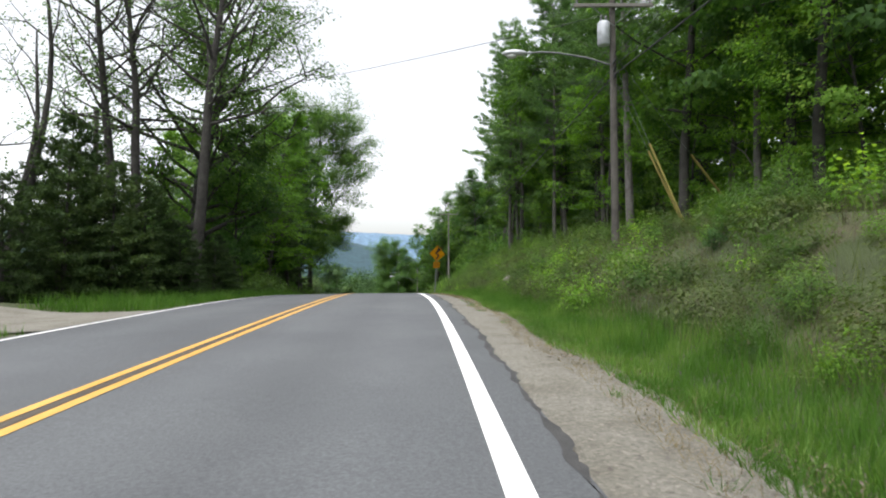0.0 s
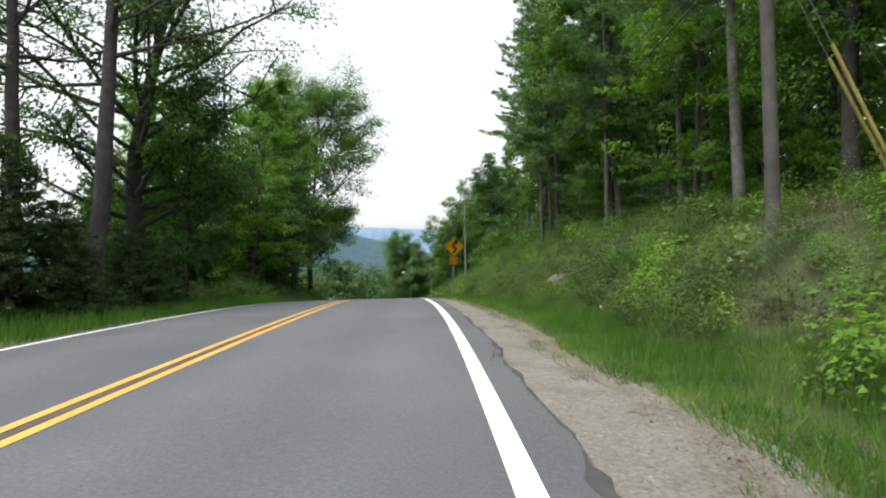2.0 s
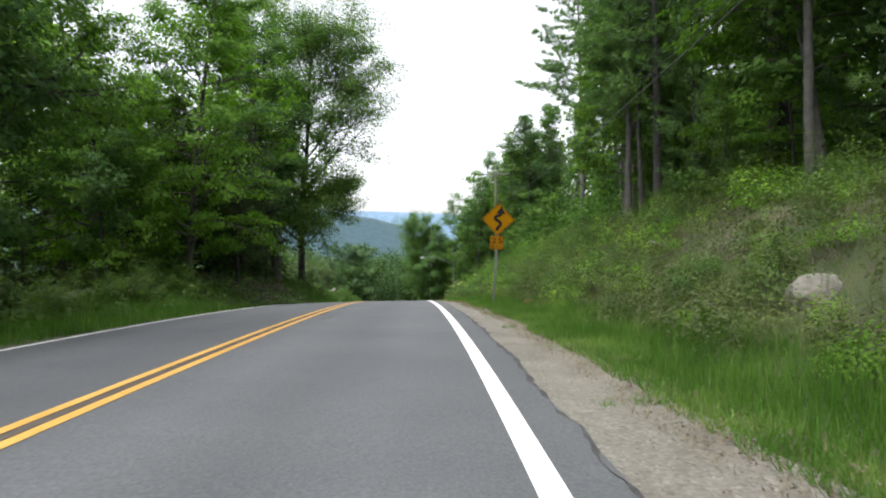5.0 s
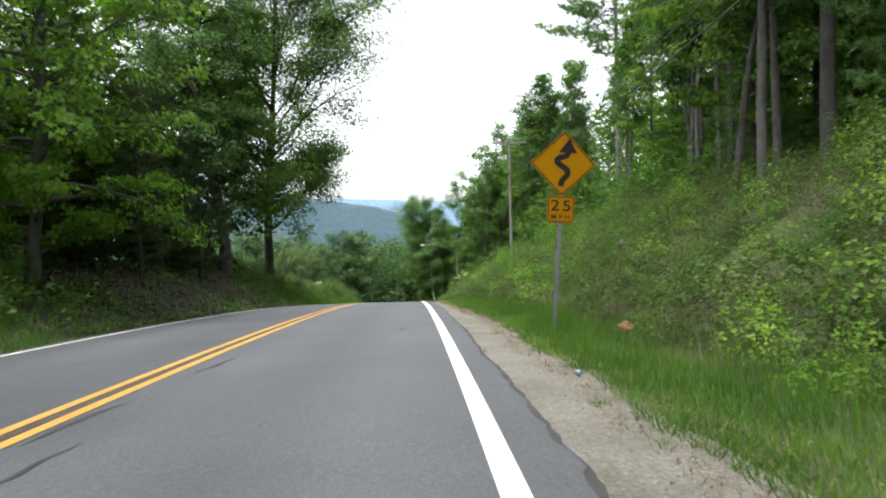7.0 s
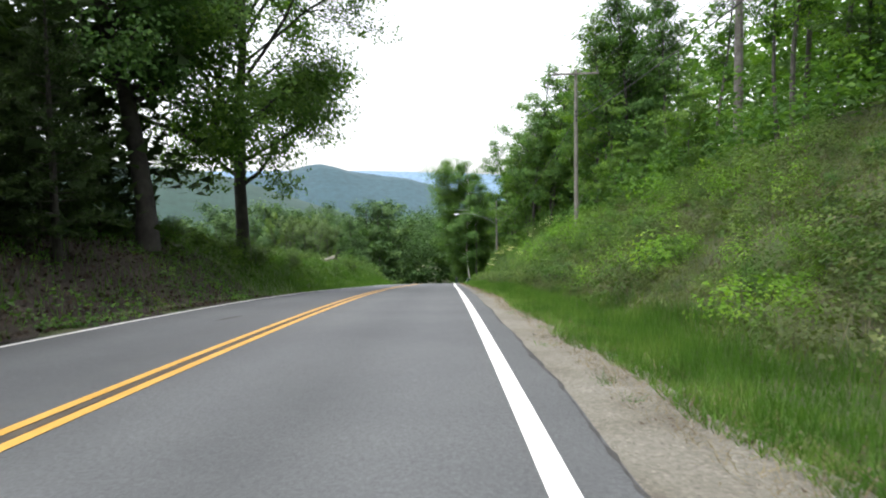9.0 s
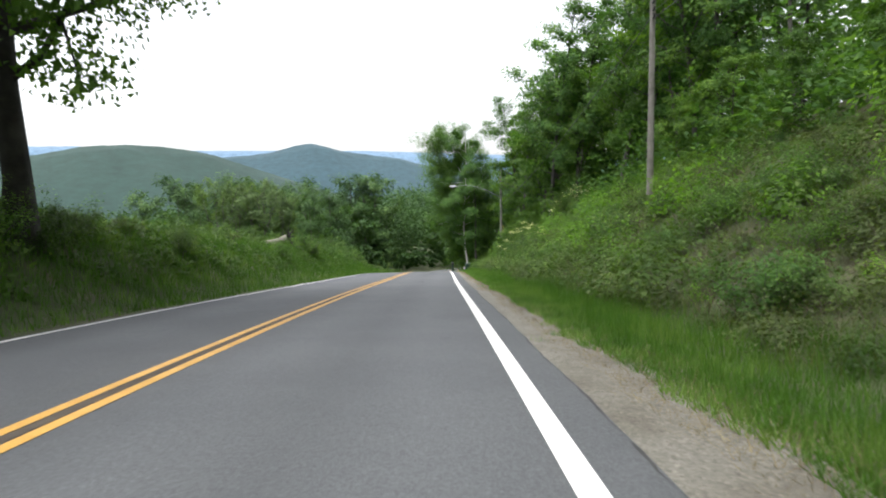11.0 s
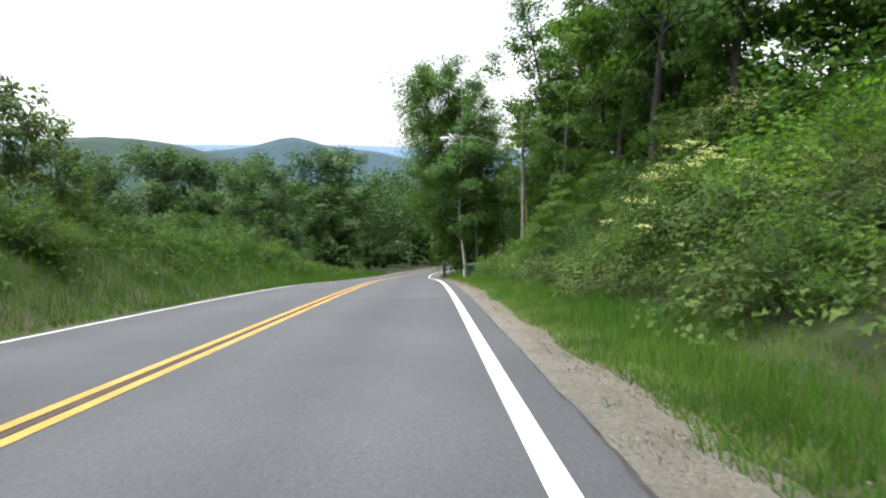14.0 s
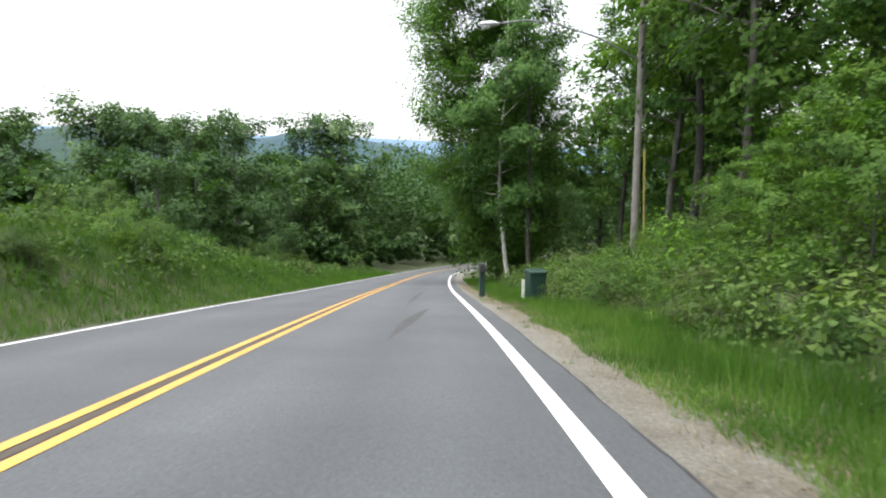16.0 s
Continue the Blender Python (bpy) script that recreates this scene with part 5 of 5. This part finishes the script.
def blades(rng, x, y, length, width, lean=0.3):
    z = ground_z(x, y)
    n = len(x)
    d = np.stack([rng.normal(size=n) * lean, rng.normal(size=n) * lean, np.ones(n)], 1)
    a = rng.uniform(0, 6.28, n)
    s = np.stack([np.cos(a), np.sin(a), np.zeros(n)], 1) * (width * rng.uniform(0.7, 1.4, n))[:, None] / 2
    p = np.stack([x, y, z - 0.02], 1)
    v = np.stack([p - s, p + s, p + d * length[:, None]], 1).reshape(-1, 3)
    return v, np.arange(n * 3).reshape(-1, 3)


def strip_points(rng, n, y0, y1, lat0, lat1, power=1.0):
    y = y0 + (y1 - y0) * rng.random(n)
    lo = np.array([lat0(q) for q in [np.arange(y0, y1 + 1, 0.5)]])[0]
    lo = np.interp(y, np.arange(y0, y1 + 1, 0.5), lo)
    lat = lo + (lat1 - lo) * rng.random(n) ** power
    return line_x(y) + lat, y, lat


def tufted(rng, x, y, spread, per):
    """Gathers points into tufts round every per-th of them."""
    k = (np.arange(len(x)) // per) * per
    return x[k] + rng.normal(size=len(x)) * spread, y[k] + rng.normal(size=len(x)) * spread


rng = np.random.default_rng(10)
x, y, lat = strip_points(rng, 210000, -2, 165, verge_from, 3.6, 1.1)
deep = lat - np.interp(y, np.arange(-2, 166, 0.5), verge_from(np.arange(-2, 166, 0.5)))
patch = 0.75 + 0.35 * np.sin(y * 0.9 + 2 * np.sin(y * 0.23)) * np.sin(lat * 2.0 + y * 0.4)
ln = rng.uniform(0.12, 0.48, len(x)) * np.interp(deep, [0, 0.2, 0.6, 1.2, 2.5], [0.22, 0.55, 0.95, 1.15, 1.1]) * patch
v, f = blades(rng, x, y, ln, 0.011, 0.22)
tagged(new("verge_grass", mesh_of("verge_grass", v, f, LEAF_GRASS)), "tall fresh green grass along the shoulder", "grass", kind="stuff")
x, y, lat = strip_points(rng, 110000, -2, 125, lambda q: verge_from(q) - 0.06, 2.2, 1.4)
v, f = blades(rng, x, y, rng.uniform(0.05, 0.2, len(x)), 0.012, 0.5)
tagged(new("verge_grass", mesh_of("verge_grass", v, f, LEAF_GRASS)), "short ragged grass creeping over the gravel's edge", "grass", kind="stuff")
left_edge = wavy(-2 * LANE - 0.5, 0.2, 4.2, 0.4)
x, y, lat = strip_points(rng, 110000, 5, 185, left_edge, -2 * LANE - 4.0)
keep = (rng.random(len(x)) < np.interp(y, [46, 54, 68, 78], [1, 0.15, 0.15, 1])) & ((y < 14.2) | (y > 19.4))
x, y, lat = x[keep], y[keep], lat[keep]
v, f = blades(rng, x, y, rng.uniform(0.15, 0.5, len(x)) * np.interp(-lat, [7.2, 8, 10], [0.5, 1, 1.1]), 0.018, 0.25)
tagged(new("verge_grass", mesh_of("verge_grass", v, f, LEAF_GRASS)), "green roadside grass by the far edge line", "grass", kind="stuff")
x, y, lat = strip_points(rng, 80000, -2, 150, lambda q: verge_from(q) - 0.38, 1.9, 1.2)
v, f = blades(rng, x, y, rng.uniform(0.03, 0.14, len(x)), 0.008, 1.1)
tagged(new("dry_grass", mesh_of("dry_grass", v, f, LEAF_DRY)), "dry straw-coloured grass and litter beside the gravel", "grass", kind="stuff")


def weeds(rng, n, y0, y1, lat0, lat1, power, tall, leaf, label):
    x, y, lat = strip_points(rng, n // 40, y0, y1, lat0, lat1, power)
    hgt = rng.uniform(0.15, 1.0, len(x)) ** 1.5 * tall
    x, y, hgt = (np.repeat(q, 40) for q in (x, y, hgt))
    u = rng.random(n)
    r = 0.3 + 0.25 * hgt
    x, y = x + rng.normal(size=n) * r * 0.7, y + rng.normal(size=n) * r * 0.7
    z = ground_z(x, y) + 0.02 + hgt * u * rng.uniform(0.6, 1.1, n)
    v, f = leaves(rng, np.stack([x, y, z], 1), leaf, 0.8, 0.6)
    return v, f


x, y, lat = strip_points(rng, 26000, -2, 95, wavy(2.9, 0.3, 5.2, 0.3), 10.5, 1.1)
v, f = blades(rng, x, y, rng.uniform(0.2, 0.65, len(x)), 0.012, 0.35)
tagged(new("bank_grass", mesh_of("bank_grass", v, f, LEAF_STRAW)), "thin muted grass growing through the bank's weeds", "grass", kind="stuff")
x, y, lat = strip_points(rng, 24000, -2, 95, wavy(3.2, 0.3, 6.2, 0.3), 10.5, 1.0)
x, y = tufted(rng, x, y, 0.16, 16)
v, f = blades(rng, x, y, rng.uniform(0.15, 0.7, len(x)), 0.01, 0.5)
tagged(new("dead_stalks", mesh_of("dead_stalks", v, f, LEAF_DEAD)), "grey-brown dead stalks of last year's weeds", "weeds", kind="stuff")


def domes(rng, n, per, y0, y1, lat0, lat1, r0, r1, leaf, tall=0.9, power=1.0, gone=0.0):
    """Low leafy plants: each a dome of leaves turned outward, open towards the ground."""
    x, y, lat = strip_points(rng, n, y0, y1, lat0, lat1, power)
    if gone:
        keep = np.sin(x * 0.8 + 2.0 * np.sin(y * 0.27)) * np.sin(y * 0.55 + x * 0.35) > gone - 1
        x, y = x[keep], y[keep]
    n = len(x)
    r = r0 + (r1 - r0) * rng.random(n) ** 2.2
    d = rng.normal(size=(n * per, 3))
    d[:, 2] = np.abs(d[:, 2]) * 1.1 - 0.25
    d = unit(d)
    rr = np.repeat(r, per)[:, None]
    lump = 0.8 + 0.3 * np.sin(d[:, :1] * 6 + rr * 40) * np.sin(d[:, 1:2] * 6 + rr * 23) + 0.15 * np.sin(d[:, 2:] * 9 + d[:, :1] * 11 + rr * 31) + rng.normal(size=(n * per, 1)) * 0.12
    up = np.repeat(rng.uniform(0.7, 1.25, n) * tall, per)
    at = np.repeat(np.stack([x, y, ground_z(x, y)], 1), per, 0) + d * rr * lump * np.stack([np.ones(n * per), np.ones(n * per), up], 1)
    at[:, 2] += np.repeat(r * 0.35, per)
    size = leaf * np.clip(rr[:, 0] / (0.5 * (r0 + r1)), 0.7, 1.4)
    return leaves(rng, at, size, 0.6, 0.8, d, True, d * 1.3 + np.array([0, 0, 1.1]))


toe = wavy(3.05, 0.35, 8.2, 0.35)
for count, per, y0, y1, far, r0, r1, leaf, tall, gone, foliage, name, label in (
        (520, 620, -2, 75, 11.0, 0.24, 0.9, 0.041, 1.05, 0.2, LEAF_WEED, "bank_weeds", "mixed low yellow-green weeds covering the bank"),
        (330, 680, -2, 75, 11.5, 0.3, 1.05, 0.046, 1.15, 0.3, LEAF_SHRUB, "bank_ferns", "green seedlings and raspberry canes on the bank"),
        (230, 460, -2, 75, 10.5, 0.25, 0.7, 0.05, 1.2, 0.4, LEAF_FRESH, "bank_saplings", "bright broad-leaved seedlings on the bank"),
        (640, 200, -2, 75, 11.5, 0.2, 0.6, 0.038, 0.55, 0.0, LEAF_STRAW, "bank_weeds", "dull grey-green weeds in patches on the bank"),
        (260, 160, -2, 75, 11.0, 0.2, 0.55, 0.036, 0.6, 0.3, LEAF_DEAD, "dead_stalks", "brown patches of dead ferns and stalks"),
        (480, 400, 75, 150, 10.5, 0.3, 1.1, 0.072, 1.1, 0.0, LEAF_SHRUB, "bank_ferns", "green ferns and seedlings covering the lower bank"),
        (360, 360, 75, 150, 10.0, 0.3, 0.95, 0.068, 1.05, 0.3, LEAF_WEED, "bank_weeds", "yellow-green weeds covering the lower bank")):
    v, f = domes(rng, count, per, y0, y1, toe, far, r0, r1, leaf, tall, 1.0, gone)
    tagged(new(name, mesh_of(name, v, f, foliage)), label, "weeds", kind="stuff")
bush_rng = np.random.default_rng(77)
for count, per, y0, y1, r0, r1, leaf, foliage, label in (
        (28, 420, 1, 74, 0.35, 0.8, 0.085, LEAF_FRESH, "knee-high broad-leaved bushes in bright leaf on the bank"),
        (60, 420, 1, 74, 0.4, 1.1, 0.08, LEAF_SHRUB, "knee-high dark green bushes on the bank"),
        (70, 420, 76, 128, 0.5, 1.3, 0.1, LEAF_FRESH, "waist-high bushes in bright leaf on the lower bank")):
    v, f = domes(bush_rng, count, per, y0, y1, wavy(4.4, 0.35, 8.2, 0.35), 10.5, r0, r1, leaf, 1.15)
    tagged(new("bank_bushes", mesh_of("bank_bushes", v, f, foliage)), label, "bushes", kind="stuff")
v, f = weeds(rng, 12000, 30, 54, wavy(-2 * LANE - 2.0, 0.3, 3.3, 0.3), -2 * LANE - 16.0, 1.1, 1.0, 0.19, "")
v2, f2 = weeds(rng, 76000, 71, 190, wavy(-2 * LANE - 2.0, 0.3, 3.3, 0.3), -2 * LANE - 16.0, 1.1, 1.0, 0.16, "")
v, f = np.concatenate([v, v2]), np.concatenate([f, f2 + len(v)])
tagged(new("bank_weeds", mesh_of("bank_weeds", v, f, LEAF_SHRUB)), "mixed low weeds covering the far bank", "weeds", kind="stuff")

# Fallen leaves whose colour already carries the trees' shade.
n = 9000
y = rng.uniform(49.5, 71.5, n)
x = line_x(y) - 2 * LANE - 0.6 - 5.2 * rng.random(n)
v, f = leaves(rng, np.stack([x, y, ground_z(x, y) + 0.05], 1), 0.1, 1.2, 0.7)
tagged(new("leaf_litter", mesh_of("leaf_litter", v, f, LEAF_LITTER_SHADED)), "brown fallen leaves on the bare bank, tree shade in their colour", "leaves", kind="stuff")
v, f = weeds(rng, 6000, 49, 72, wavy(-2 * LANE - 0.7, 0.3, 5.5, 0.3), -2 * LANE - 7.0, 1.1, 0.45, 0.1, "")
tagged(new("bank_ferns", mesh_of("bank_ferns", v, f, LEAF_DARK)), "sparse dark ferns on the bare bank", "weeds", kind="stuff")

# ---- loose stones, bins and small things ----
n = 16000
y = rng.uniform(-2, 150, n)
lat = 0.55 + 1.1 * rng.random(n) ** 1.2
r = 0.004 + 0.015 * rng.random(n) ** 4
p = road_point(y, lat, -0.03)
base = np.array([(1, 0, 0), (-0.5, 0.87, 0), (-0.5, -0.87, 0), (0.1, 0.1, 0.8)])
a = rng.uniform(0, 6.28, n)
rot = np.stack([np.stack([np.cos(a), -np.sin(a), 0 * a], 1), np.stack([np.sin(a), np.cos(a), 0 * a], 1), np.stack([0 * a, 0 * a, 0 * a + 1], 1)], 1)
v = np.einsum("nij,kj->nki", rot, base) * (r[:, None, None] * rng.uniform(0.6, 1.3, (n, 1, 3))) + p[:, None]
k = np.arange(n)[:, None, None] * 4
f = (k + np.array([(0, 1, 3), (1, 2, 3), (2, 0, 3)])[None]).reshape(-1, 3)
tagged(new("pebbles", mesh_of("pebbles", v.reshape(-1, 3), f, M_PEBBLE)), "loose pebbles scattered over the gravel shoulder", "gravel", kind="stuff")


def boulder(x, y, size, seed, label, material, sink=0.3):
    bm = bmesh.new()
    bmesh.ops.create_icosphere(bm, subdivisions=3, radius=1.0)
    for v in bm.verts:
        q = v.co.normalized()
        v.co = q * (1 + 0.28 * noise.noise(q * 1.4 + Vector((seed, 0, 0))) + 0.1 * noise.noise(q * 4 + Vector((0, seed, 0))))
        v.co.x *= size[0]
        v.co.y *= size[1]
        v.co.z *= size[2]
    ob = part("stone", bm, material, None, "", False)
    ob.matrix_basis = pose(x, y, float(ground_z(x, y)) + size[2] * (1 - 2 * sink), 8, -14, seed * 40)
    return tagged(ob, label, "stone")


boulder(3.3, 35.0, (0.5, 0.35, 0.22), 1.0, "weathered grey boulder lying on the weedy bank", M_STONE, 0.5)
boulder(2.75, 26.0, (0.2, 0.13, 0.07), 2.0, "small pale stone in the roadside grass", M_WHITEBOX, 0.2)
boulder(2.2, 25.8, (0.1, 0.1, 0.08), 3.0, "small pale stone in the roadside grass", M_STONE, 0.1)
boulder(2.6, 57.2, (0.36, 0.3, 0.26), 5.0, "pale grey boulder among bushes on the bank", M_STONE)
boulder(0.2, 69.5, (0.28, 0.24, 0.2), 6.0, "grey stone half hidden in weeds", M_STONE, 0.48)
boulder(1.9, 66.5, (0.28, 0.22, 0.2), 4.0, "grey stone half hidden in weeds", M_STONE)


def wheelie_bin(x, y, turn, label):
    """A wheeled rubbish bin: tapered body, lid, handle bar and wheels."""
    b = tagged(new("wheelie_bin"), label, "rubbish bin")
    b.matrix_basis = pose(x, y, float(ground_z(x, y)), 0, 0, turn)
    bm = box_bm(-0.3, 0.3, -0.34, 0.34, 0.06, 1.0, 0.03)
    for v in bm.verts:
        k = 0.8 + 0.2 * v.co.z
        v.co.x *= k
        v.co.y *= k
    part("body", bm, M_BIN, b)
    bm = box_bm(-0.33, 0.33, -0.38, 0.36, 1.0, 1.08, 0.03)
    for v in bm.verts:
        if v.co.z > 1.05:
            v.co.z += 0.06 * (1 - (v.co.y / 0.38) ** 2)
    part("lid", bm, M_BIN, b)
    child("handle", tube_mesh("handle", [(-0.26, 0.42, 0.98), (0.26, 0.42, 0.98)], 0.018, 0.018, M_BIN, 8), b)
    for s in (-1, 1):
        bm = lathe([(0.02, 0), (0.11, 0.005), (0.12, 0.03), (0.11, 0.055), (0.02, 0.06)], 16)
        bmesh.ops.rotate(bm, verts=bm.verts, matrix=Matrix.Rotation(radians(90), 3, "Y"))
        bmesh.ops.translate(bm, verts=bm.verts, vec=(s * 0.29 - 0.03, 0.33, 0.12))
        part("wheel", bm, M_CABLE, b)
    return b


wheelie_bin(-9.55, 133.7, 15, "dark green wheeled rubbish bin beside the drive")


def mailbox(x, y, turn):
    b = tagged(new("mailbox"), "dark mailbox on a stout dark post", "mailbox")
    b.matrix_basis = pose(x, y, float(ground_z(x, y)), 0, 0, turn)
    part("post", box_bm(-0.1, 0.1, -0.1, 0.1, -0.3, 1.0, 0.01), M_BIN, b)
    bm = box_bm(-0.13, 0.13, -0.28, 0.28, 1.0, 1.25, 0.02)
    for v in bm.verts:
        if v.co.z > 1.2:
            v.co.x *= 0.7
            v.co.z += 0.04
    part("box", bm, M_CABLE, b)
    part("flag", box_bm(0.132, 0.14, -0.1, -0.06, 1.1, 1.35, 0.002), M_WHITEBOX, b)


mailbox(-11.45, 134.9, 10)
# Separate white slat, added to stand for the bin's pale left edge.
part("bin_edge_strip", box_bm(-0.05, 0.05, -0.02, 0.02, -0.2, 0.75, 0.008), M_WHITEBOX, None).matrix_basis = pose(-9.98, 133.4, float(ground_z(-9.98, 133.4)), 0, 0, 8)
tagged(bpy.data.objects["bin_edge_strip"], "white upright strip added for the bin's pale left edge", "post")


def dead_branch(pts, r, label):
    t = Tubes()
    t.add(pts, np.linspace(r, r * 0.35, len(pts)), 6)
    mid = np.array(pts[len(pts) // 2])
    t.add([mid, mid + np.array([0.15, 0.1, 0.28])], [r * 0.5, r * 0.2], 5)
    tagged(new("dead_branch", t.mesh("dead_branch", M_STONE)), label, "branch")


gz = float(ground_z(-3.5, 108.1))
dead_branch([(-3.85, 108.0, gz + 1.15), (-3.75, 108.0, gz + 0.75), (-3.5, 108.1, gz + 0.35), (-3.35, 108.2, gz - 0.1)], 0.035, "pale bare dead branch sticking out of the bushes")
gz = float(ground_z(3.6, 43.0))
dead_branch([(3.2, 42.9, gz + 0.35), (3.6, 43.0, gz + 0.22), (4.0, 43.2, gz + 0.02)], 0.04, "pale dead branch lying on the bank")
gz = float(ground_z(12.6, 27.0))
dead_branch([(12.6, 27.0, gz - 0.1), (12.0, 26.8, gz + 1.6), (11.2, 26.6, gz + 2.7), (10.4, 26.5, gz + 3.2)], 0.05, "bare grey dead branch leaning under the trees")
tagged(new("dead_branch", tube_mesh("dead_branch", [(2.45, 31.1, float(ground_z(2.45, 31.1)) + 0.12), (3.1, 31.3, float(ground_z(3.1, 31.3)) + 0.3), (3.7, 31.6, float(ground_z(3.7, 31.6)) + 0.42), (4.3, 31.7, float(ground_z(4.3, 31.7)) + 0.5), (5.0, 31.9, float(ground_z(5.0, 31.9)) + 0.36)], 0.045, 0.02, M_BARK_DARK, 7)), "dark crooked fallen branch lying up the bank", "branch")
boulder(0.35, 47.8, (0.2, 0.14, 0.12), 7.0, "rust-coloured stone in the weeds of the bank", surface("rusty_stone", [(0.3, (0.16, 0.06, 0.03)), (0.7, (0.3, 0.13, 0.07))], 4.0, 40.0, 0.9, 0.6, 0.01), 0.2)


def fallen_log(x, y, z, turn):
    """A broken grey log lying on the bank with torn roots at one end."""
    log = tagged(new("fallen_log"), "broken grey log with torn roots lying on the bank", "log")
    log.matrix_basis = pose(x, y, z, 0, 0, turn)
    t = Tubes()
    t.add([(-1.0, 0, -0.1), (-0.4, 0.05, 0.08), (0.3, 0, 0.2), (0.9, -0.05, 0.42)], [0.12, 0.19, 0.2, 0.24], 9)
    child("trunk", t.mesh("trunk", M_STONE), log)
    for k, (a, b, c) in enumerate(((1.25, 0.2, 0.85), (1.35, -0.25, 0.5), (1.2, 0.15, 0.05), (1.05, -0.3, 0.95), (1.3, 0.0, -0.2))):
        child("root", tube_mesh("root", [(0.85, 0, 0.4), ((a + 0.85) / 2, b * 0.7, (c + 0.4) / 2 + 0.04), (a, b, c)], 0.09, 0.02, M_BARK_DARK, 6), log, "dark torn root")


fallen_log(-19.8, 101.1, -4.45, 15)


def twig_on_gravel(y, lat, length, turn):
    x0, y0, z0 = road_point(y, lat, -0.02)
    a = radians(turn)
    p = [(x0 + math.cos(a) * length * k + 0.02 * math.sin(k * 9), y0 + math.sin(a) * length * k, z0 + 0.012 + 0.012 * math.sin(k * 7)) for k in (0.0, 0.3, 0.6, 1.0)]
    tagged(new("twig", tube_mesh("twig", p, 0.005, 0.002, M_BARK, 5)), "thin dark twig lying on the gravel", "twig")


for y, lat, length, turn in ((25.9, 0.7, 0.3, -20), (25.2, 0.9, 0.18, -8), (17.0, 1.0, 0.2, -30), (45.2, 1.0, 0.2, 40), (44.4, 1.25, 0.16, 10), (46.4, 0.9, 0.22, -25), (63.0, 0.9, 0.2, 30)):
    twig_on_gravel(y, lat, length, turn)
# small tufts and brown litter where the gravel meets the grass
x, y, lat = strip_points(rng, 5200, 0, 150, lambda q: verge_from(q) - 0.5, 1.5, 1.0)
x, y = tufted(rng, x, y, 0.045, 40)
v, f = blades(rng, x, y, rng.uniform(0.04, 0.16, len(x)), 0.008, 0.6)
tagged(new("gravel_tufts", mesh_of("gravel_tufts", v, f, LEAF_GRASS)), "small grass tufts growing in the gravel", "grass", kind="stuff")
x, y, lat = strip_points(rng, 16000, -2, 150, lambda q: verge_from(q) - 0.3, 1.95, 1.0)
x, y = tufted(rng, x, y, 0.16, 25)
v, f = leaves(rng, np.stack([x, y, ground_z(x, y) + 0.05], 1), 0.035, 1.2, 0.5)
tagged(new("verge_litter", mesh_of("verge_litter", v, f, LEAF_DEAD)), "brown dead leaves and stalks at the grass edge", "leaves", kind="stuff")
can = lathe([(0.02, 0), (0.026, 0.006), (0.028, 0.03), (0.022, 0.045), (0.028, 0.06), (0.022, 0.068)], 12)
bmesh.ops.rotate(can, verts=can.verts, matrix=Matrix.Rotation(radians(84), 3, "X"))
spot = road_point(43.5, 1.2, 0.0)
can = part("drink_can", can, plain("blue_can", (0.25, 0.38, 0.5), 0.35, 0.5), None, "", True)
can.matrix_basis = pose(spot[0], spot[1], spot[2] - 0.005, 0, 0, 35)
tagged(can, "crushed pale blue drink can on the gravel", "can")
